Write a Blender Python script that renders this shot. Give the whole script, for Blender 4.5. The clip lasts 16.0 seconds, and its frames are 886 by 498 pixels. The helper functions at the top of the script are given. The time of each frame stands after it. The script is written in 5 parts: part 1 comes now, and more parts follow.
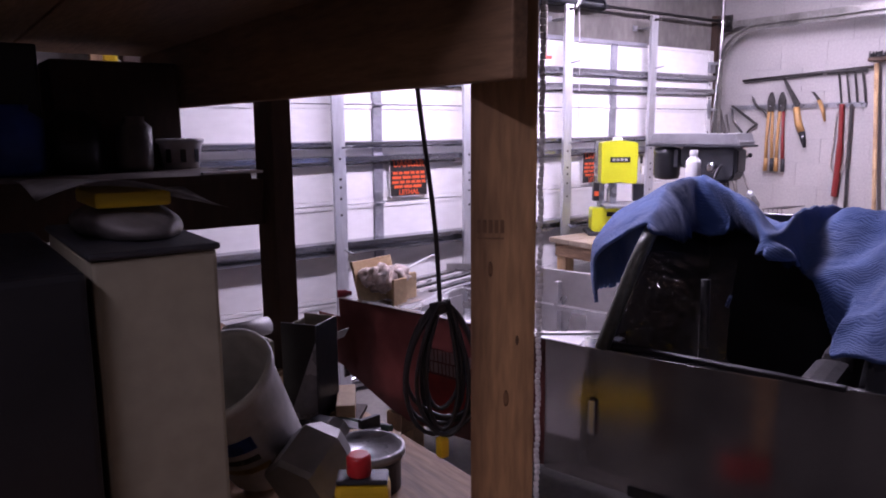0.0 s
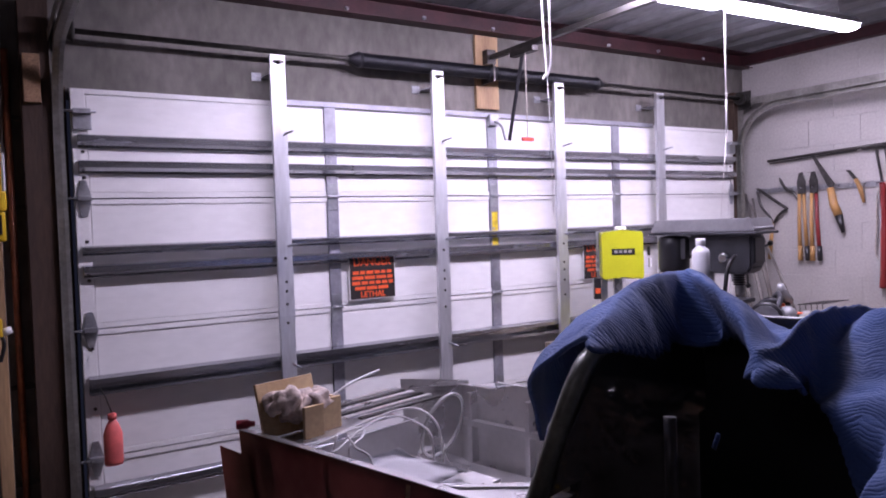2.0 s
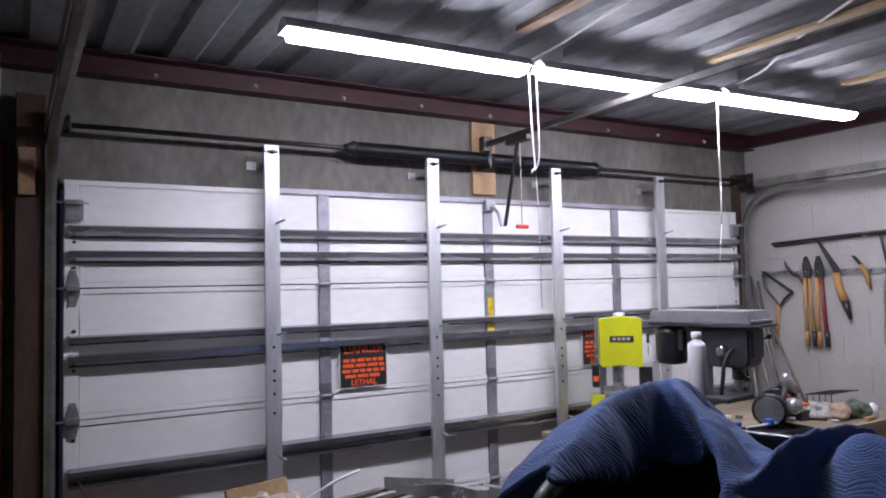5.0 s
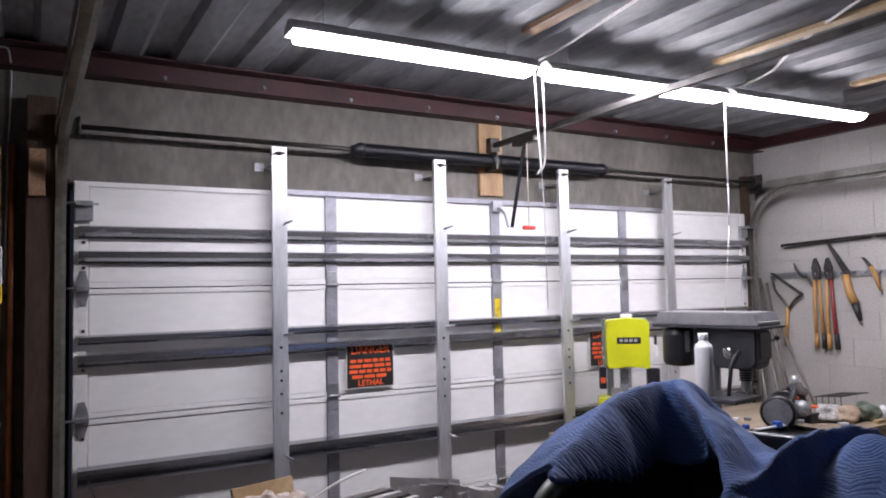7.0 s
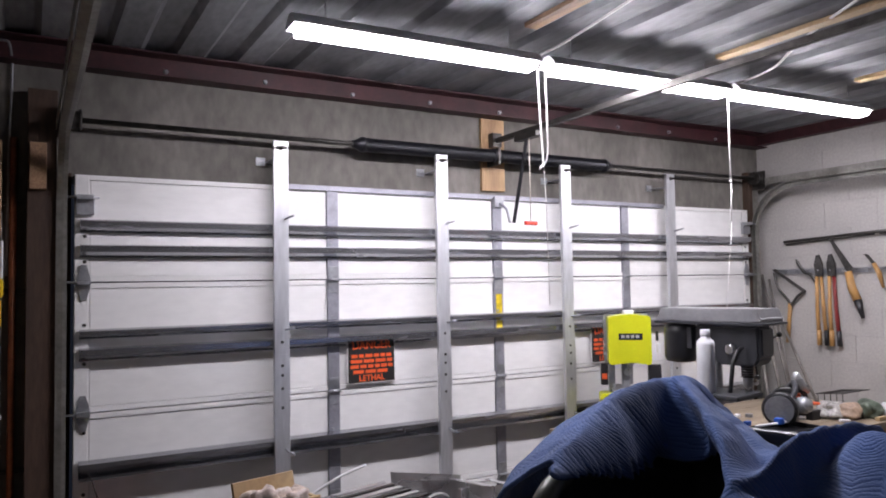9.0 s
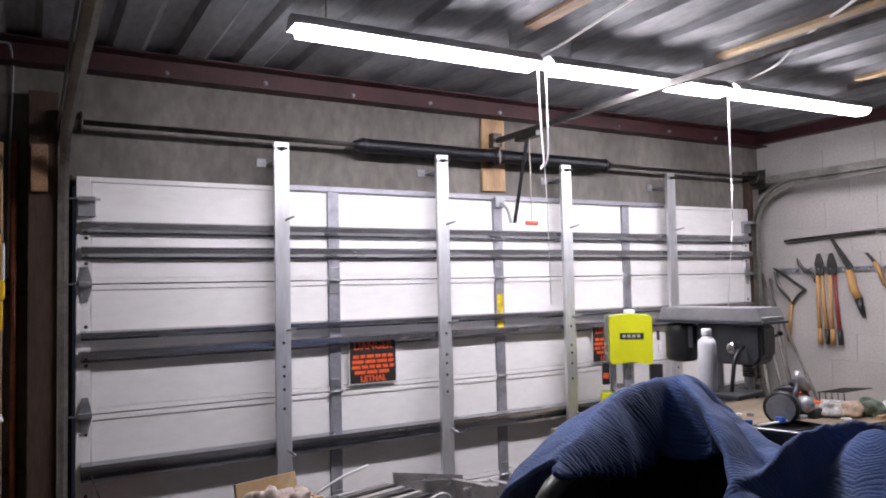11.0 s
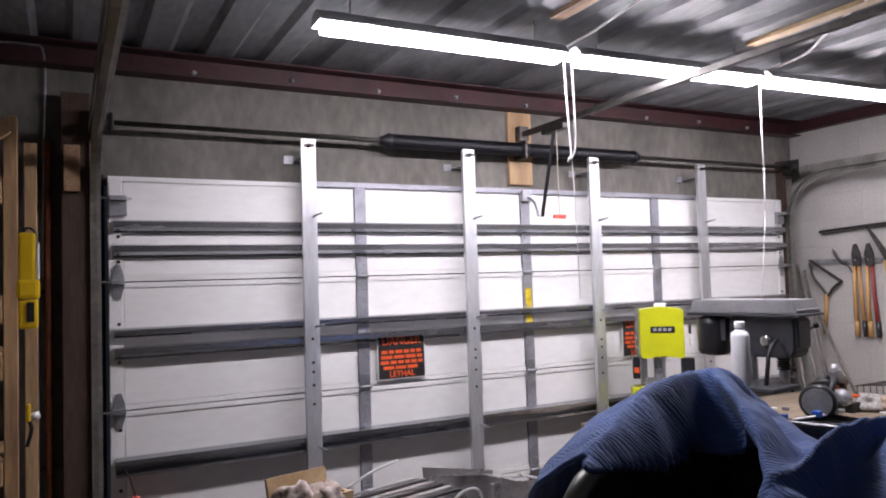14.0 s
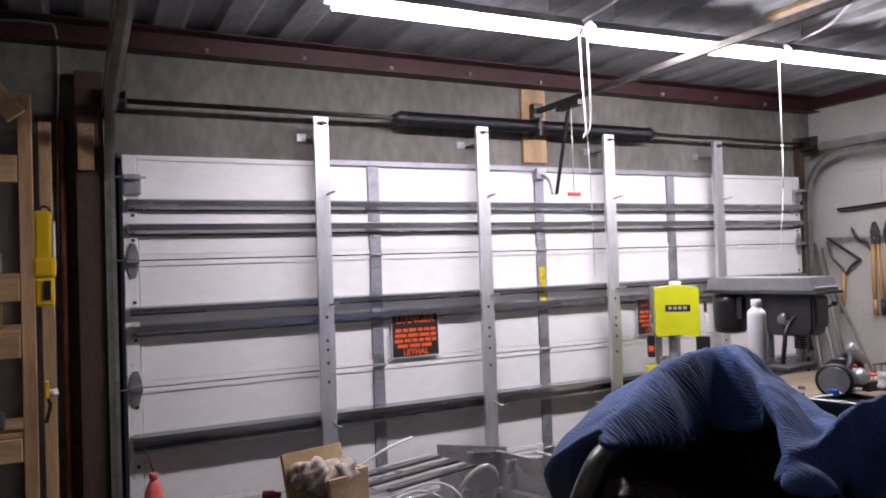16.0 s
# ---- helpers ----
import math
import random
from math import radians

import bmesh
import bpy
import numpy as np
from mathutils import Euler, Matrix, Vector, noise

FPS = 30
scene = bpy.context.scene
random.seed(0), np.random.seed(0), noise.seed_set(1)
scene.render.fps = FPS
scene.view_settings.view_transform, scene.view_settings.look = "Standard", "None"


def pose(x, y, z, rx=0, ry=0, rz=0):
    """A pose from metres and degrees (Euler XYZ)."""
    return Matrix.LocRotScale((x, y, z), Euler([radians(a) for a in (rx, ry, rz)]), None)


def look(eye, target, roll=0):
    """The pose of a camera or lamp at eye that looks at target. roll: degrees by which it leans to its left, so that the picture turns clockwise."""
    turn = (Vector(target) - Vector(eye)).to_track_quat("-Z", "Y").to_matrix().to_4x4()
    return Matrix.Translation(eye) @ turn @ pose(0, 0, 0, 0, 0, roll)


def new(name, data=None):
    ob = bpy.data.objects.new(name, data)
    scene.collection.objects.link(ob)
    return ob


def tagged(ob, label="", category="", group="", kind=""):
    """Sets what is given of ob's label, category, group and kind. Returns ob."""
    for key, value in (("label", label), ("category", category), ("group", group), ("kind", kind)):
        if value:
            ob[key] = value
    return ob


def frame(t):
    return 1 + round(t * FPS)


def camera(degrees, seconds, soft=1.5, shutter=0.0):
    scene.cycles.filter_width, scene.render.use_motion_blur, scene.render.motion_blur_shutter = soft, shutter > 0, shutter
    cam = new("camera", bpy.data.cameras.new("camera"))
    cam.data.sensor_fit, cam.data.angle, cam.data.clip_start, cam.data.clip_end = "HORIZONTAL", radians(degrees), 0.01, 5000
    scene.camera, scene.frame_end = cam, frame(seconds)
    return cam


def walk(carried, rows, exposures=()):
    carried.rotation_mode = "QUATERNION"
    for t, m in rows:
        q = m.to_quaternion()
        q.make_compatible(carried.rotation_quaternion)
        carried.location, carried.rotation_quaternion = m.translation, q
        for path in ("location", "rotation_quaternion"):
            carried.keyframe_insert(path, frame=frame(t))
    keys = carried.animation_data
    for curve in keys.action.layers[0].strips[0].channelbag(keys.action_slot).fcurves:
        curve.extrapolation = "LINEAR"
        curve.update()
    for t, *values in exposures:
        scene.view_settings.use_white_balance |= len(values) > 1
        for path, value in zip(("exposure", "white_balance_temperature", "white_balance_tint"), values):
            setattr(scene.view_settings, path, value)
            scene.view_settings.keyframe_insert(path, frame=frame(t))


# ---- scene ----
cam = camera(62.7, 16.0, soft=1.9)
PATH = [
    (0, (-1.117, -4.075, 1.717), (0.038, -2.475, 1.388), -0.4),
    (0.5, (-0.896, -4.035, 1.669), (0.25, -2.406, 1.484), -0.2),
    (1, (-0.602, -3.907, 1.65), (0.536, -2.268, 1.519), -1.8),
    (1.5, (-0.44, -3.817, 1.659), (0.757, -2.216, 1.587), -2.2),
    (2, (-0.347, -3.832, 1.681), (0.709, -2.134, 1.617), -1.9),
    (2.5, (-0.31, -3.855, 1.689), (0.761, -2.166, 1.661), -2.1),
    (3, (-0.262, -3.887, 1.705), (0.793, -2.189, 1.659), -2.3),
    (3.5, (-0.218, -3.909, 1.757), (0.839, -2.212, 1.785), -2.1),
    (4, (-0.205, -3.894, 1.818), (0.847, -2.197, 1.925), -3.4),
    (4.5, (-0.193, -3.904, 1.827), (0.83, -2.192, 1.969), -1.6),
    (5, (-0.2, -3.887, 1.833), (0.815, -2.167, 1.937), -1.3),
    (7.5, (-0.187, -3.907, 1.824), (0.798, -2.17, 1.936), -1.1),
    (8, (-0.189, -3.898, 1.824), (0.789, -2.157, 1.926), -1.0),
    (8.5, (-0.182, -3.9, 1.824), (0.791, -2.156, 1.926), -1.1),
    (9, (-0.183, -3.898, 1.823), (0.804, -2.161, 1.922), -1.0),
    (11.3, (-0.189, -3.897, 1.823), (0.796, -2.159, 1.923), -1.3),
    (11.5, (-0.182, -3.89, 1.823), (0.785, -2.142, 1.924), -1.4),
    (12, (-0.177, -3.891, 1.819), (0.792, -2.144, 1.922), -1.5),
    (12.5, (-0.174, -3.891, 1.821), (0.801, -2.148, 1.927), -1.6),
    (13, (-0.177, -3.891, 1.817), (0.762, -2.128, 1.921), -1.7),
    (13.5, (-0.184, -3.885, 1.817), (0.721, -2.104, 1.915), -1.7),
    (14, (-0.179, -3.888, 1.816), (0.74, -2.114, 1.907), -1.8),
    (14.5, (-0.175, -3.884, 1.811), (0.741, -2.108, 1.892), -1.8),
    (15, (-0.181, -3.877, 1.815), (0.715, -2.09, 1.88), -1.9),
    (15.5, (-0.179, -3.874, 1.806), (0.715, -2.086, 1.861), -1.9),
    (16, (-0.177, -3.871, 1.803), (0.71, -2.079, 1.842), -1.9),
]
EXPOSURES = [(0.0, 0.78, 6150, 48), (0.7, 0.84, 6150, 47), (1.6, 0.50, 6150, 44), (2.6, 0.25, 6100, 42), (3.6, 0.18, 6150, 29), (5.2, 0.0, 6250, 22), (7.3, 0.28, 6600, 20), (16.0, 0.28, 6750, 22)]
walk(cam, [(t, look(eye, target, roll)) for t, eye, target, roll in PATH], EXPOSURES)

# ---- world: night outside, all light from the ceiling fixtures ----
world = bpy.data.worlds.new("world")
scene.world = world
world.use_nodes = True
world.node_tree.nodes["Background"].inputs[0].default_value = (0.02, 0.025, 0.04, 1)
world.node_tree.nodes["Background"].inputs[1].default_value = 0.3

TUBE = 68.0     # emission of the LED diffusers


# ---- materials ----
def mat(name, col, rough=0.6, metal=0.0, var=0.15, scale=6.0, fine=0.0, bump=0.0, bscale=40.0, col2=None, stretch=(1, 1, 1), island=0.0, spec=0.5, place=False):
    """Principled surface; two scales of noise vary colour and roughness, a fine noise gives relief."""
    m = bpy.data.materials.new(name)
    m.use_nodes = True
    nt = m.node_tree
    N, L = nt.nodes, nt.links
    p = N["Principled BSDF"]
    p.inputs["Metallic"].default_value = metal
    p.inputs["Specular IOR Level"].default_value = spec
    tc = N.new("ShaderNodeTexCoord")
    mp = N.new("ShaderNodeMapping")
    mp.inputs["Scale"].default_value = stretch
    if place:       # pieces of one surface share a run of stains
        L.new(N.new("ShaderNodeNewGeometry").outputs["Position"], mp.inputs[0])
    else:
        L.new(tc.outputs["Object"], mp.inputs[0])
    n1 = N.new("ShaderNodeTexNoise")
    n1.inputs["Scale"].default_value = scale
    n1.inputs["Detail"].default_value = 6
    L.new(mp.outputs[0], n1.inputs["Vector"])
    n2 = N.new("ShaderNodeTexNoise")
    n2.inputs["Scale"].default_value = bscale
    n2.inputs["Detail"].default_value = 5
    L.new(mp.outputs[0], n2.inputs["Vector"])
    c2 = col2 or tuple(max(0, c * (1 - 2.2 * var)) for c in col)
    ramp = N.new("ShaderNodeValToRGB")
    ramp.color_ramp.elements[0].position, ramp.color_ramp.elements[1].position = 0.3, 0.62
    ramp.color_ramp.elements[0].color, ramp.color_ramp.elements[1].color = (*c2, 1), (*col, 1)
    L.new(n1.outputs["Fac"], ramp.inputs[0])
    out = ramp.outputs[0]
    if fine:
        mx = N.new("ShaderNodeMix")
        mx.data_type, mx.blend_type = "RGBA", "MULTIPLY"
        r2 = N.new("ShaderNodeMapRange")
        r2.inputs[1].default_value, r2.inputs[2].default_value, r2.inputs[3].default_value, r2.inputs[4].default_value = 0.3, 0.7, 1 - fine, 1 + fine * 0.4
        L.new(n2.outputs["Fac"], r2.inputs[0])
        mx.inputs[0].default_value = 1
        L.new(out, mx.inputs[6])
        L.new(r2.outputs[0], mx.inputs[7])
        out = mx.outputs[2]
    if island:
        oi = N.new("ShaderNodeObjectInfo")
        r3 = N.new("ShaderNodeMapRange")
        r3.inputs[3].default_value, r3.inputs[4].default_value = 1 - island, 1 + island * 0.3
        L.new(oi.outputs["Random"], r3.inputs[0])
        mx = N.new("ShaderNodeMix")
        mx.data_type, mx.blend_type = "RGBA", "MULTIPLY"
        mx.inputs[0].default_value = 1
        L.new(out, mx.inputs[6])
        L.new(r3.outputs[0], mx.inputs[7])
        out = mx.outputs[2]
    L.new(out, p.inputs["Base Color"])
    rr = N.new("ShaderNodeMapRange")
    rr.inputs[3].default_value, rr.inputs[4].default_value = max(0.03, rough - 0.12), min(1, rough + 0.12)
    L.new(n1.outputs["Fac"], rr.inputs[0])
    L.new(rr.outputs[0], p.inputs["Roughness"])
    if bump:
        b = N.new("ShaderNodeBump")
        b.inputs["Strength"].default_value = min(1, bump)
        b.inputs["Distance"].default_value = 0.004
        L.new(n2.outputs["Fac"], b.inputs["Height"])
        L.new(b.outputs[0], p.inputs["Normal"])
    return m


def glow(name, col, strength):
    m = bpy.data.materials.new(name)
    m.use_nodes = True
    p = m.node_tree.nodes["Principled BSDF"]
    p.inputs["Base Color"].default_value = (0.9, 0.9, 0.9, 1)
    p.inputs["Emission Color"].default_value = (*col, 1)
    p.inputs["Emission Strength"].default_value = strength
    return m


M_WHITE = mat("door_white_paint", (0.75, 0.74, 0.725), 0.45, 0, 0.05, 2.0, 0.05, 0.1, 60)
M_FOAM = mat("insulated_door_panel", (0.77, 0.76, 0.745), 0.6, 0, 0.05, 1.6, 0.06, 0.25, 25, stretch=(0.4, 1, 1))
M_GALV = mat("galvanised_steel", (0.42, 0.43, 0.45), 0.42, 0.75, 0.16, 9, 0.15, 0.1, 60)
M_GALVD = mat("dull_galvanised_stile", (0.36, 0.36, 0.40), 0.5, 0.6, 0.14, 9, 0.12, 0.1, 60)
M_STRUT = mat("galvanised_strut", (0.43, 0.435, 0.46), 0.26, 0.92, 0.10, 7, 0.10, 0.0, 50, stretch=(0.15, 1, 1))
M_ALU = mat("post_aluminium", (0.66, 0.67, 0.69), 0.46, 0.8, 0.10, 8, 0.12, 0.08, 60, stretch=(1, 1, 0.15))
M_CONC = mat("cast_concrete", (0.20, 0.185, 0.165), 0.85, 0, 0.24, 1.5, 0.25, 0.25, 22, stretch=(1, 1, 0.5))
M_BLOCK = mat("painted_block", (0.455, 0.432, 0.41), 0.85, 0, 0.08, 1.8, 0.12, 0.5, 60, island=.03, place=True)
M_RED = mat("oxide_red_steel", (0.060, 0.016, 0.019), 0.55, 0.1, 0.25, 5, 0.2, 0.15, 40)
M_DECK = mat("galvanised_roof_deck", (0.27, 0.275, 0.29), 0.55, 0.10, 0.30, 1.6, 0.28, 0.1, 30, stretch=(1, 0.3, 1))
M_FLOOR = mat("concrete_floor", (0.18, 0.165, 0.15), 0.7, 0, 0.2, 1.4, 0.2, 0.3, 30)
M_PLASTER = mat("dark_plaster", (0.20, 0.185, 0.17), 0.85, 0, 0.2, 1.6, 0.18, 0.4, 30)
M_BLACK = mat("black_painted_spring", (0.012, 0.012, 0.016), 0.4, 0.3, 0.1, 20, 0.2, 0.3, 120)
M_SHAFT = mat("dark_steel", (0.08, 0.075, 0.07), 0.4, 0.8, 0.2, 12, 0.2)
M_PINE = mat("pine_lumber", (0.62, 0.40, 0.20), 0.6, 0, 0.16, 3.0, 0.22, 0.3, 40, col2=(0.33, 0.19, 0.10), stretch=(3, 3, 0.35), island=0.2)
M_PINEX = mat("pine_lumber_lying", (0.58, 0.38, 0.20), 0.6, 0, 0.16, 3.0, 0.22, 0.3, 40, col2=(0.31, 0.19, 0.10), stretch=(0.35, 3, 3), island=0.2)
M_PINEY = mat("pine_lumber_beam", (0.42, 0.25, 0.135), 0.65, 0, 0.30, 3.0, 0.35, 0.3, 40, col2=(0.19, 0.11, 0.06), stretch=(3, 0.35, 3), island=0.2)
M_DARKWOOD = mat("dark_brown_wood", (0.070, 0.040, 0.026), 0.75, 0, 0.2, 3.0, 0.25, 0.3, 40, stretch=(2, 2, 0.4))
M_SKIN = mat("bare_aluminium_skin", (0.62, 0.62, 0.63), 0.20, 1.0, 0.06, 3, 0.08, 0.03, 12)
M_SKIND = mat("dull_aluminium", (0.72, 0.71, 0.71), 0.28, 0.88, 0.05, 3, 0.06, 0.01, 30)
M_RUBBER = mat("black_rubber", (0.012, 0.012, 0.013), 0.5, 0, 0.1, 20, 0.1, 0.2, 90)
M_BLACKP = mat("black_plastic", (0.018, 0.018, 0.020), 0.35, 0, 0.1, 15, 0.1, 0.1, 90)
M_WHITEP = mat("white_plastic", (0.78, 0.78, 0.80), 0.35, 0, 0.04, 6, 0.05)
M_YEL = mat("yellow_green_paint", (0.60, 0.62, 0.015), 0.32, 0, 0.06, 5, 0.05, 0.1, 120)
M_GREYP = mat("grey_hammered_paint", (0.40, 0.405, 0.42), 0.26, 0.4, 0.12, 8, 0.12, 0.2, 120)
M_DGREY = mat("dark_grey_casting", (0.06, 0.062, 0.07), 0.42, 0.3, 0.15, 9, 0.12, 0.2, 100)
M_TUBEL = glow("led_diffuser", (0.90, 0.93, 1.0), TUBE)


# ---- mesh helpers ----
def box(bm, x0, x1, y0, y1, z0, z1, bevel=0.0, m=None):
    """A box, its edges bevelled, optionally moved by m."""
    r = bmesh.ops.create_cube(bm, size=1)
    t = Matrix.Translation(((x0 + x1) / 2, (y0 + y1) / 2, (z0 + z1) / 2)) @ Matrix.Diagonal((abs(x1 - x0), abs(y1 - y0), abs(z1 - z0), 1))
    bmesh.ops.transform(bm, matrix=t, verts=r["verts"])
    vs = r["verts"]
    if bevel:
        es = list({e for v in vs for e in v.link_edges})
        q = bmesh.ops.bevel(bm, geom=es, offset=bevel, segments=2, affect="EDGES", profile=0.6)
        vs = list({v for f in q["faces"] for v in f.verts} | {v for v in vs if v.is_valid})
    if m:
        bmesh.ops.transform(bm, matrix=m, verts=[v for v in vs if v.is_valid])
    return bm


def tube(bm, pts, r, n=8, cap=True, closed=False):
    """A round tube along points; r may be a list, one radius a point."""
    pts = [Vector(p) for p in pts]
    rs = r if isinstance(r, (list, tuple)) else [r] * len(pts)
    rings, ref = [], None
    for i, p in enumerate(pts):
        a, b = pts[max(0, i - 1)], pts[min(len(pts) - 1, i + 1)]
        if closed:
            a, b = pts[i - 1], pts[(i + 1) % len(pts)]
        d = (b - a).normalized() if (b - a).length > 1e-9 else Vector((0, 0, 1))
        if ref is None:
            ref = d.orthogonal().normalized()
        ref = (ref - d * ref.dot(d))
        ref = ref.normalized() if ref.length > 1e-6 else d.orthogonal().normalized()
        s = d.cross(ref)
        rings.append([bm.verts.new(p + (ref * math.cos(2 * math.pi * k / n) + s * math.sin(2 * math.pi * k / n)) * rs[i]) for k in range(n)])
    for i in range(len(rings) if closed else len(rings) - 1):
        A, B = rings[i], rings[(i + 1) % len(rings)]
        for k in range(n):
            f = bm.faces.new((A[k], A[(k + 1) % n], B[(k + 1) % n], B[k]))
            f.smooth = True
    if cap and not closed:
        bm.faces.new(rings[0][::-1])
        bm.faces.new(rings[-1])
    return bm


def lathe(bm, prof, n=24, m=None):
    """A turned solid about z: prof is rows of (radius, height)."""
    rings = []
    for r, z in prof:
        rings.append([bm.verts.new((r * math.cos(2 * math.pi * k / n), r * math.sin(2 * math.pi * k / n), z)) for k in range(n)])
    for A, B in zip(rings, rings[1:]):
        for k in range(n):
            f = bm.faces.new((A[k], A[(k + 1) % n], B[(k + 1) % n], B[k]))
            f.smooth = True
    bm.faces.new(rings[0][::-1])
    bm.faces.new(rings[-1])
    if m:
        bmesh.ops.transform(bm, matrix=m, verts=[v for g in rings for v in g])
    return bm


def prism(bm, outline, d0, d1, axis="x"):
    """An outline of (p, q) drawn out along an axis from d0 to d1: x takes (y, z), y takes (x, z), z takes (x, y)."""
    def at(p, q, d):
        return {"x": (d, p, q), "y": (p, d, q), "z": (p, q, d)}[axis]
    A = [bm.verts.new(at(p, q, d0)) for p, q in outline]
    B = [bm.verts.new(at(p, q, d1)) for p, q in outline]
    n = len(outline)
    for k in range(n):
        bm.faces.new((A[k], A[(k + 1) % n], B[(k + 1) % n], B[k]))
    bm.faces.new(A[::-1])
    bm.faces.new(B)
    bmesh.ops.recalc_face_normals(bm, faces=bm.faces)
    return bm


def mesh_of(bm, material, name):
    me = bpy.data.meshes.new(name)
    bm.to_mesh(me)
    bm.free()
    me.materials.append(material)
    return me


def thing(name, at, label, category, group="", kind=""):
    """An empty at the base of a thing, which holds its parts."""
    e = new(name)
    e.empty_display_size = 0.05
    e.location = at
    return tagged(e, label, category, group, kind)


def part(name, bm, material, parent, label=""):
    """Links a bmesh, in the world's coordinates, as one mesh under a thing or a part."""
    ob = new(name, mesh_of(bm, material, name))
    ob.parent = parent
    if parent.type == "EMPTY":
        ob.matrix_parent_inverse = Matrix.Translation(-Vector(parent.location))
    return tagged(ob, label)


def solid(name, bm, material, label, category, group="", kind=""):
    """A thing of one mesh."""
    return tagged(new(name, mesh_of(bm, material, name)), label, category, group, kind)


def bmn():
    return bmesh.new()


def structure(name, bm, material, label):
    return tagged(new(name, mesh_of(bm, material, name)), label, name.split("_")[0], "", "structure")


# ---- the room ----
DW, DT = 4.877, 2.39                        # door width, top of the door
X0, X1, Y0, Y1, ZC = -2.3, 5.10, -6.2, 0.06, 3.03
structure("floor", box(bmn(), X0 - .2, X1 + .2, Y0 - .2, 0.5, -0.15, 0), M_FLOOR, "bare grey concrete garage floor")
bm = box(bmn(), -0.30, X1 + .2, Y1, Y1 + .2, DT - 0.02, 3.3)
box(bm, DW + .04, X1 + .2, Y1, Y1 + .2, 0, DT - 0.02)
box(bm, X0 - .2, -0.04, Y1, Y1 + .2, 0, DT - .02)
box(bm, X0 - .2, -0.30, Y1, Y1 + .2, DT - .02, 3.3)
structure("wall_north", bm, M_CONC, "stained cast concrete wall over the garage door")
structure("wall_west", box(bmn(), X0 - .2, X0, Y0, Y1, 0, 3.3), M_PLASTER, "plain dark plastered side wall")
structure("wall_south", box(bmn(), X0 - .2, X1 + .2, Y0 - .2, Y0, 0, 3.3), M_PLASTER, "plain dark plastered back wall")
structure("wall_east", box(bmn(), X1 + .004, X1 + .2, Y0, Y1, 0, 3.3), M_BLOCK, "white-painted concrete block wall with shallow joints")

# corrugated roof deck, ribs running from the door to the back
bm = bmn()
prof, x = [], X0 - .2 - .233
while x < X1 + .2:
    prof += [(x, ZC + .028), (x + .115, ZC + .028), (x + .145, ZC), (x + .275, ZC)]
    prof += [(x + .305, ZC + .028)]
    x += .305
out = [p for k, p in enumerate(prof) if not k or p != prof[k - 1]]
out = [p for k, p in enumerate(out) if not k or abs(p[0] - out[k - 1][0]) > 1e-6]
prism(bm, out + [(out[-1][0], ZC + .1), (out[0][0], ZC + .1)], Y0 - .2, .3, "y")
structure("ceiling", bm, M_DECK, "corrugated galvanised steel roof deck")

# oxide-red steel beam over the door, a channel with bolts
beam = thing("steel_beam", (2.4, 0, 2.9), "dark oxide-red steel channel beam with bolts", "beam", "", "structure")
bm = prism(bmn(), [(0.055, 2.905), (-0.05, 2.905), (-0.05, 2.913), (0.043, 2.913), (0.043, 3.018), (-0.05, 3.018), (-0.05, 3.026), (0.055, 3.026)], X0 + .004, X1 - .004, "x")
part("channel", bm, M_RED, beam)
for k in range(9):
    bx = 0.42 + 0.52 * k
    bm = lathe(bmn(), [(.014, 0), (.014, .006), (.009, .008), (.009, .018)], 6, pose(bx, 0.043, 2.952 + .01 * (k % 2), 90, 0, 0))
    part("bolt", bm, M_GALV, beam)

# the side beam where roof and block wall meet
structure("trim_east", prism(bmn(), [(X1 + .004, 2.93), (X1 - .06, 2.93), (X1 - .06, 2.94), (X1 - .006, 2.94), (X1 - .006, 3.026), (X1 + .004, 3.026)], Y0, Y1 - .004, "y"), M_RED, "dark red steel angle under the roof edge")

# ---- garage door ----
SEAMS = [DT, 1.865, 1.24, 0.62, 0.02]
STILES = [1.31, 2.435, 3.54]
door = thing("door_1", (DW / 2, 0, 0), "closed white sectional garage door with galvanised bracing", "garage door", "", "structure")
for i in range(4):
    zt, zb = SEAMS[i], SEAMS[i + 1]
    bm = box(bmn(), 0, DW, 0.012, 0.05, zb + .003, zt - .003, .002)
    box(bm, 0, DW, 0.0, 0.014, zt - .028, zt - .003, .002)            # folded edges at the joints
    box(bm, 0, DW, 0.0, 0.014, zb + .003, zb + .028, .002)
    sec = part("section", bm, M_WHITE, door)
    xs = [0.066] + STILES + [DW - .066]
    for k in range(4):
        a = xs[k] + (.036 if k else .004)
        b = xs[k + 1] - (.036 if k < 3 else .004)
        part("panel", box(bmn(), a, b, 0.006, 0.0125, zb + .031, zt - .031, .002), M_FOAM, sec)
    for x in STILES:
        bm = box(bmn(), x - .034, x + .034, -0.006, 0.012, zb + .005, zt - .005, .003)
        part("stile", bm, M_GALVD, sec)
    for x in (0.032, DW - .032):
        bm = box(bmn(), x - .031, x + .031, -0.004, 0.012, zb + .005, zt - .005, .003)
        for zz in (zb + .12, zb + .2, zt - .14):
            lathe(bm, [(.011, 0), (.011, .003)], 12, pose(x + .002, -0.004, zz, 90, 0, 0))
        part("end_stile", bm, M_WHITE, sec)
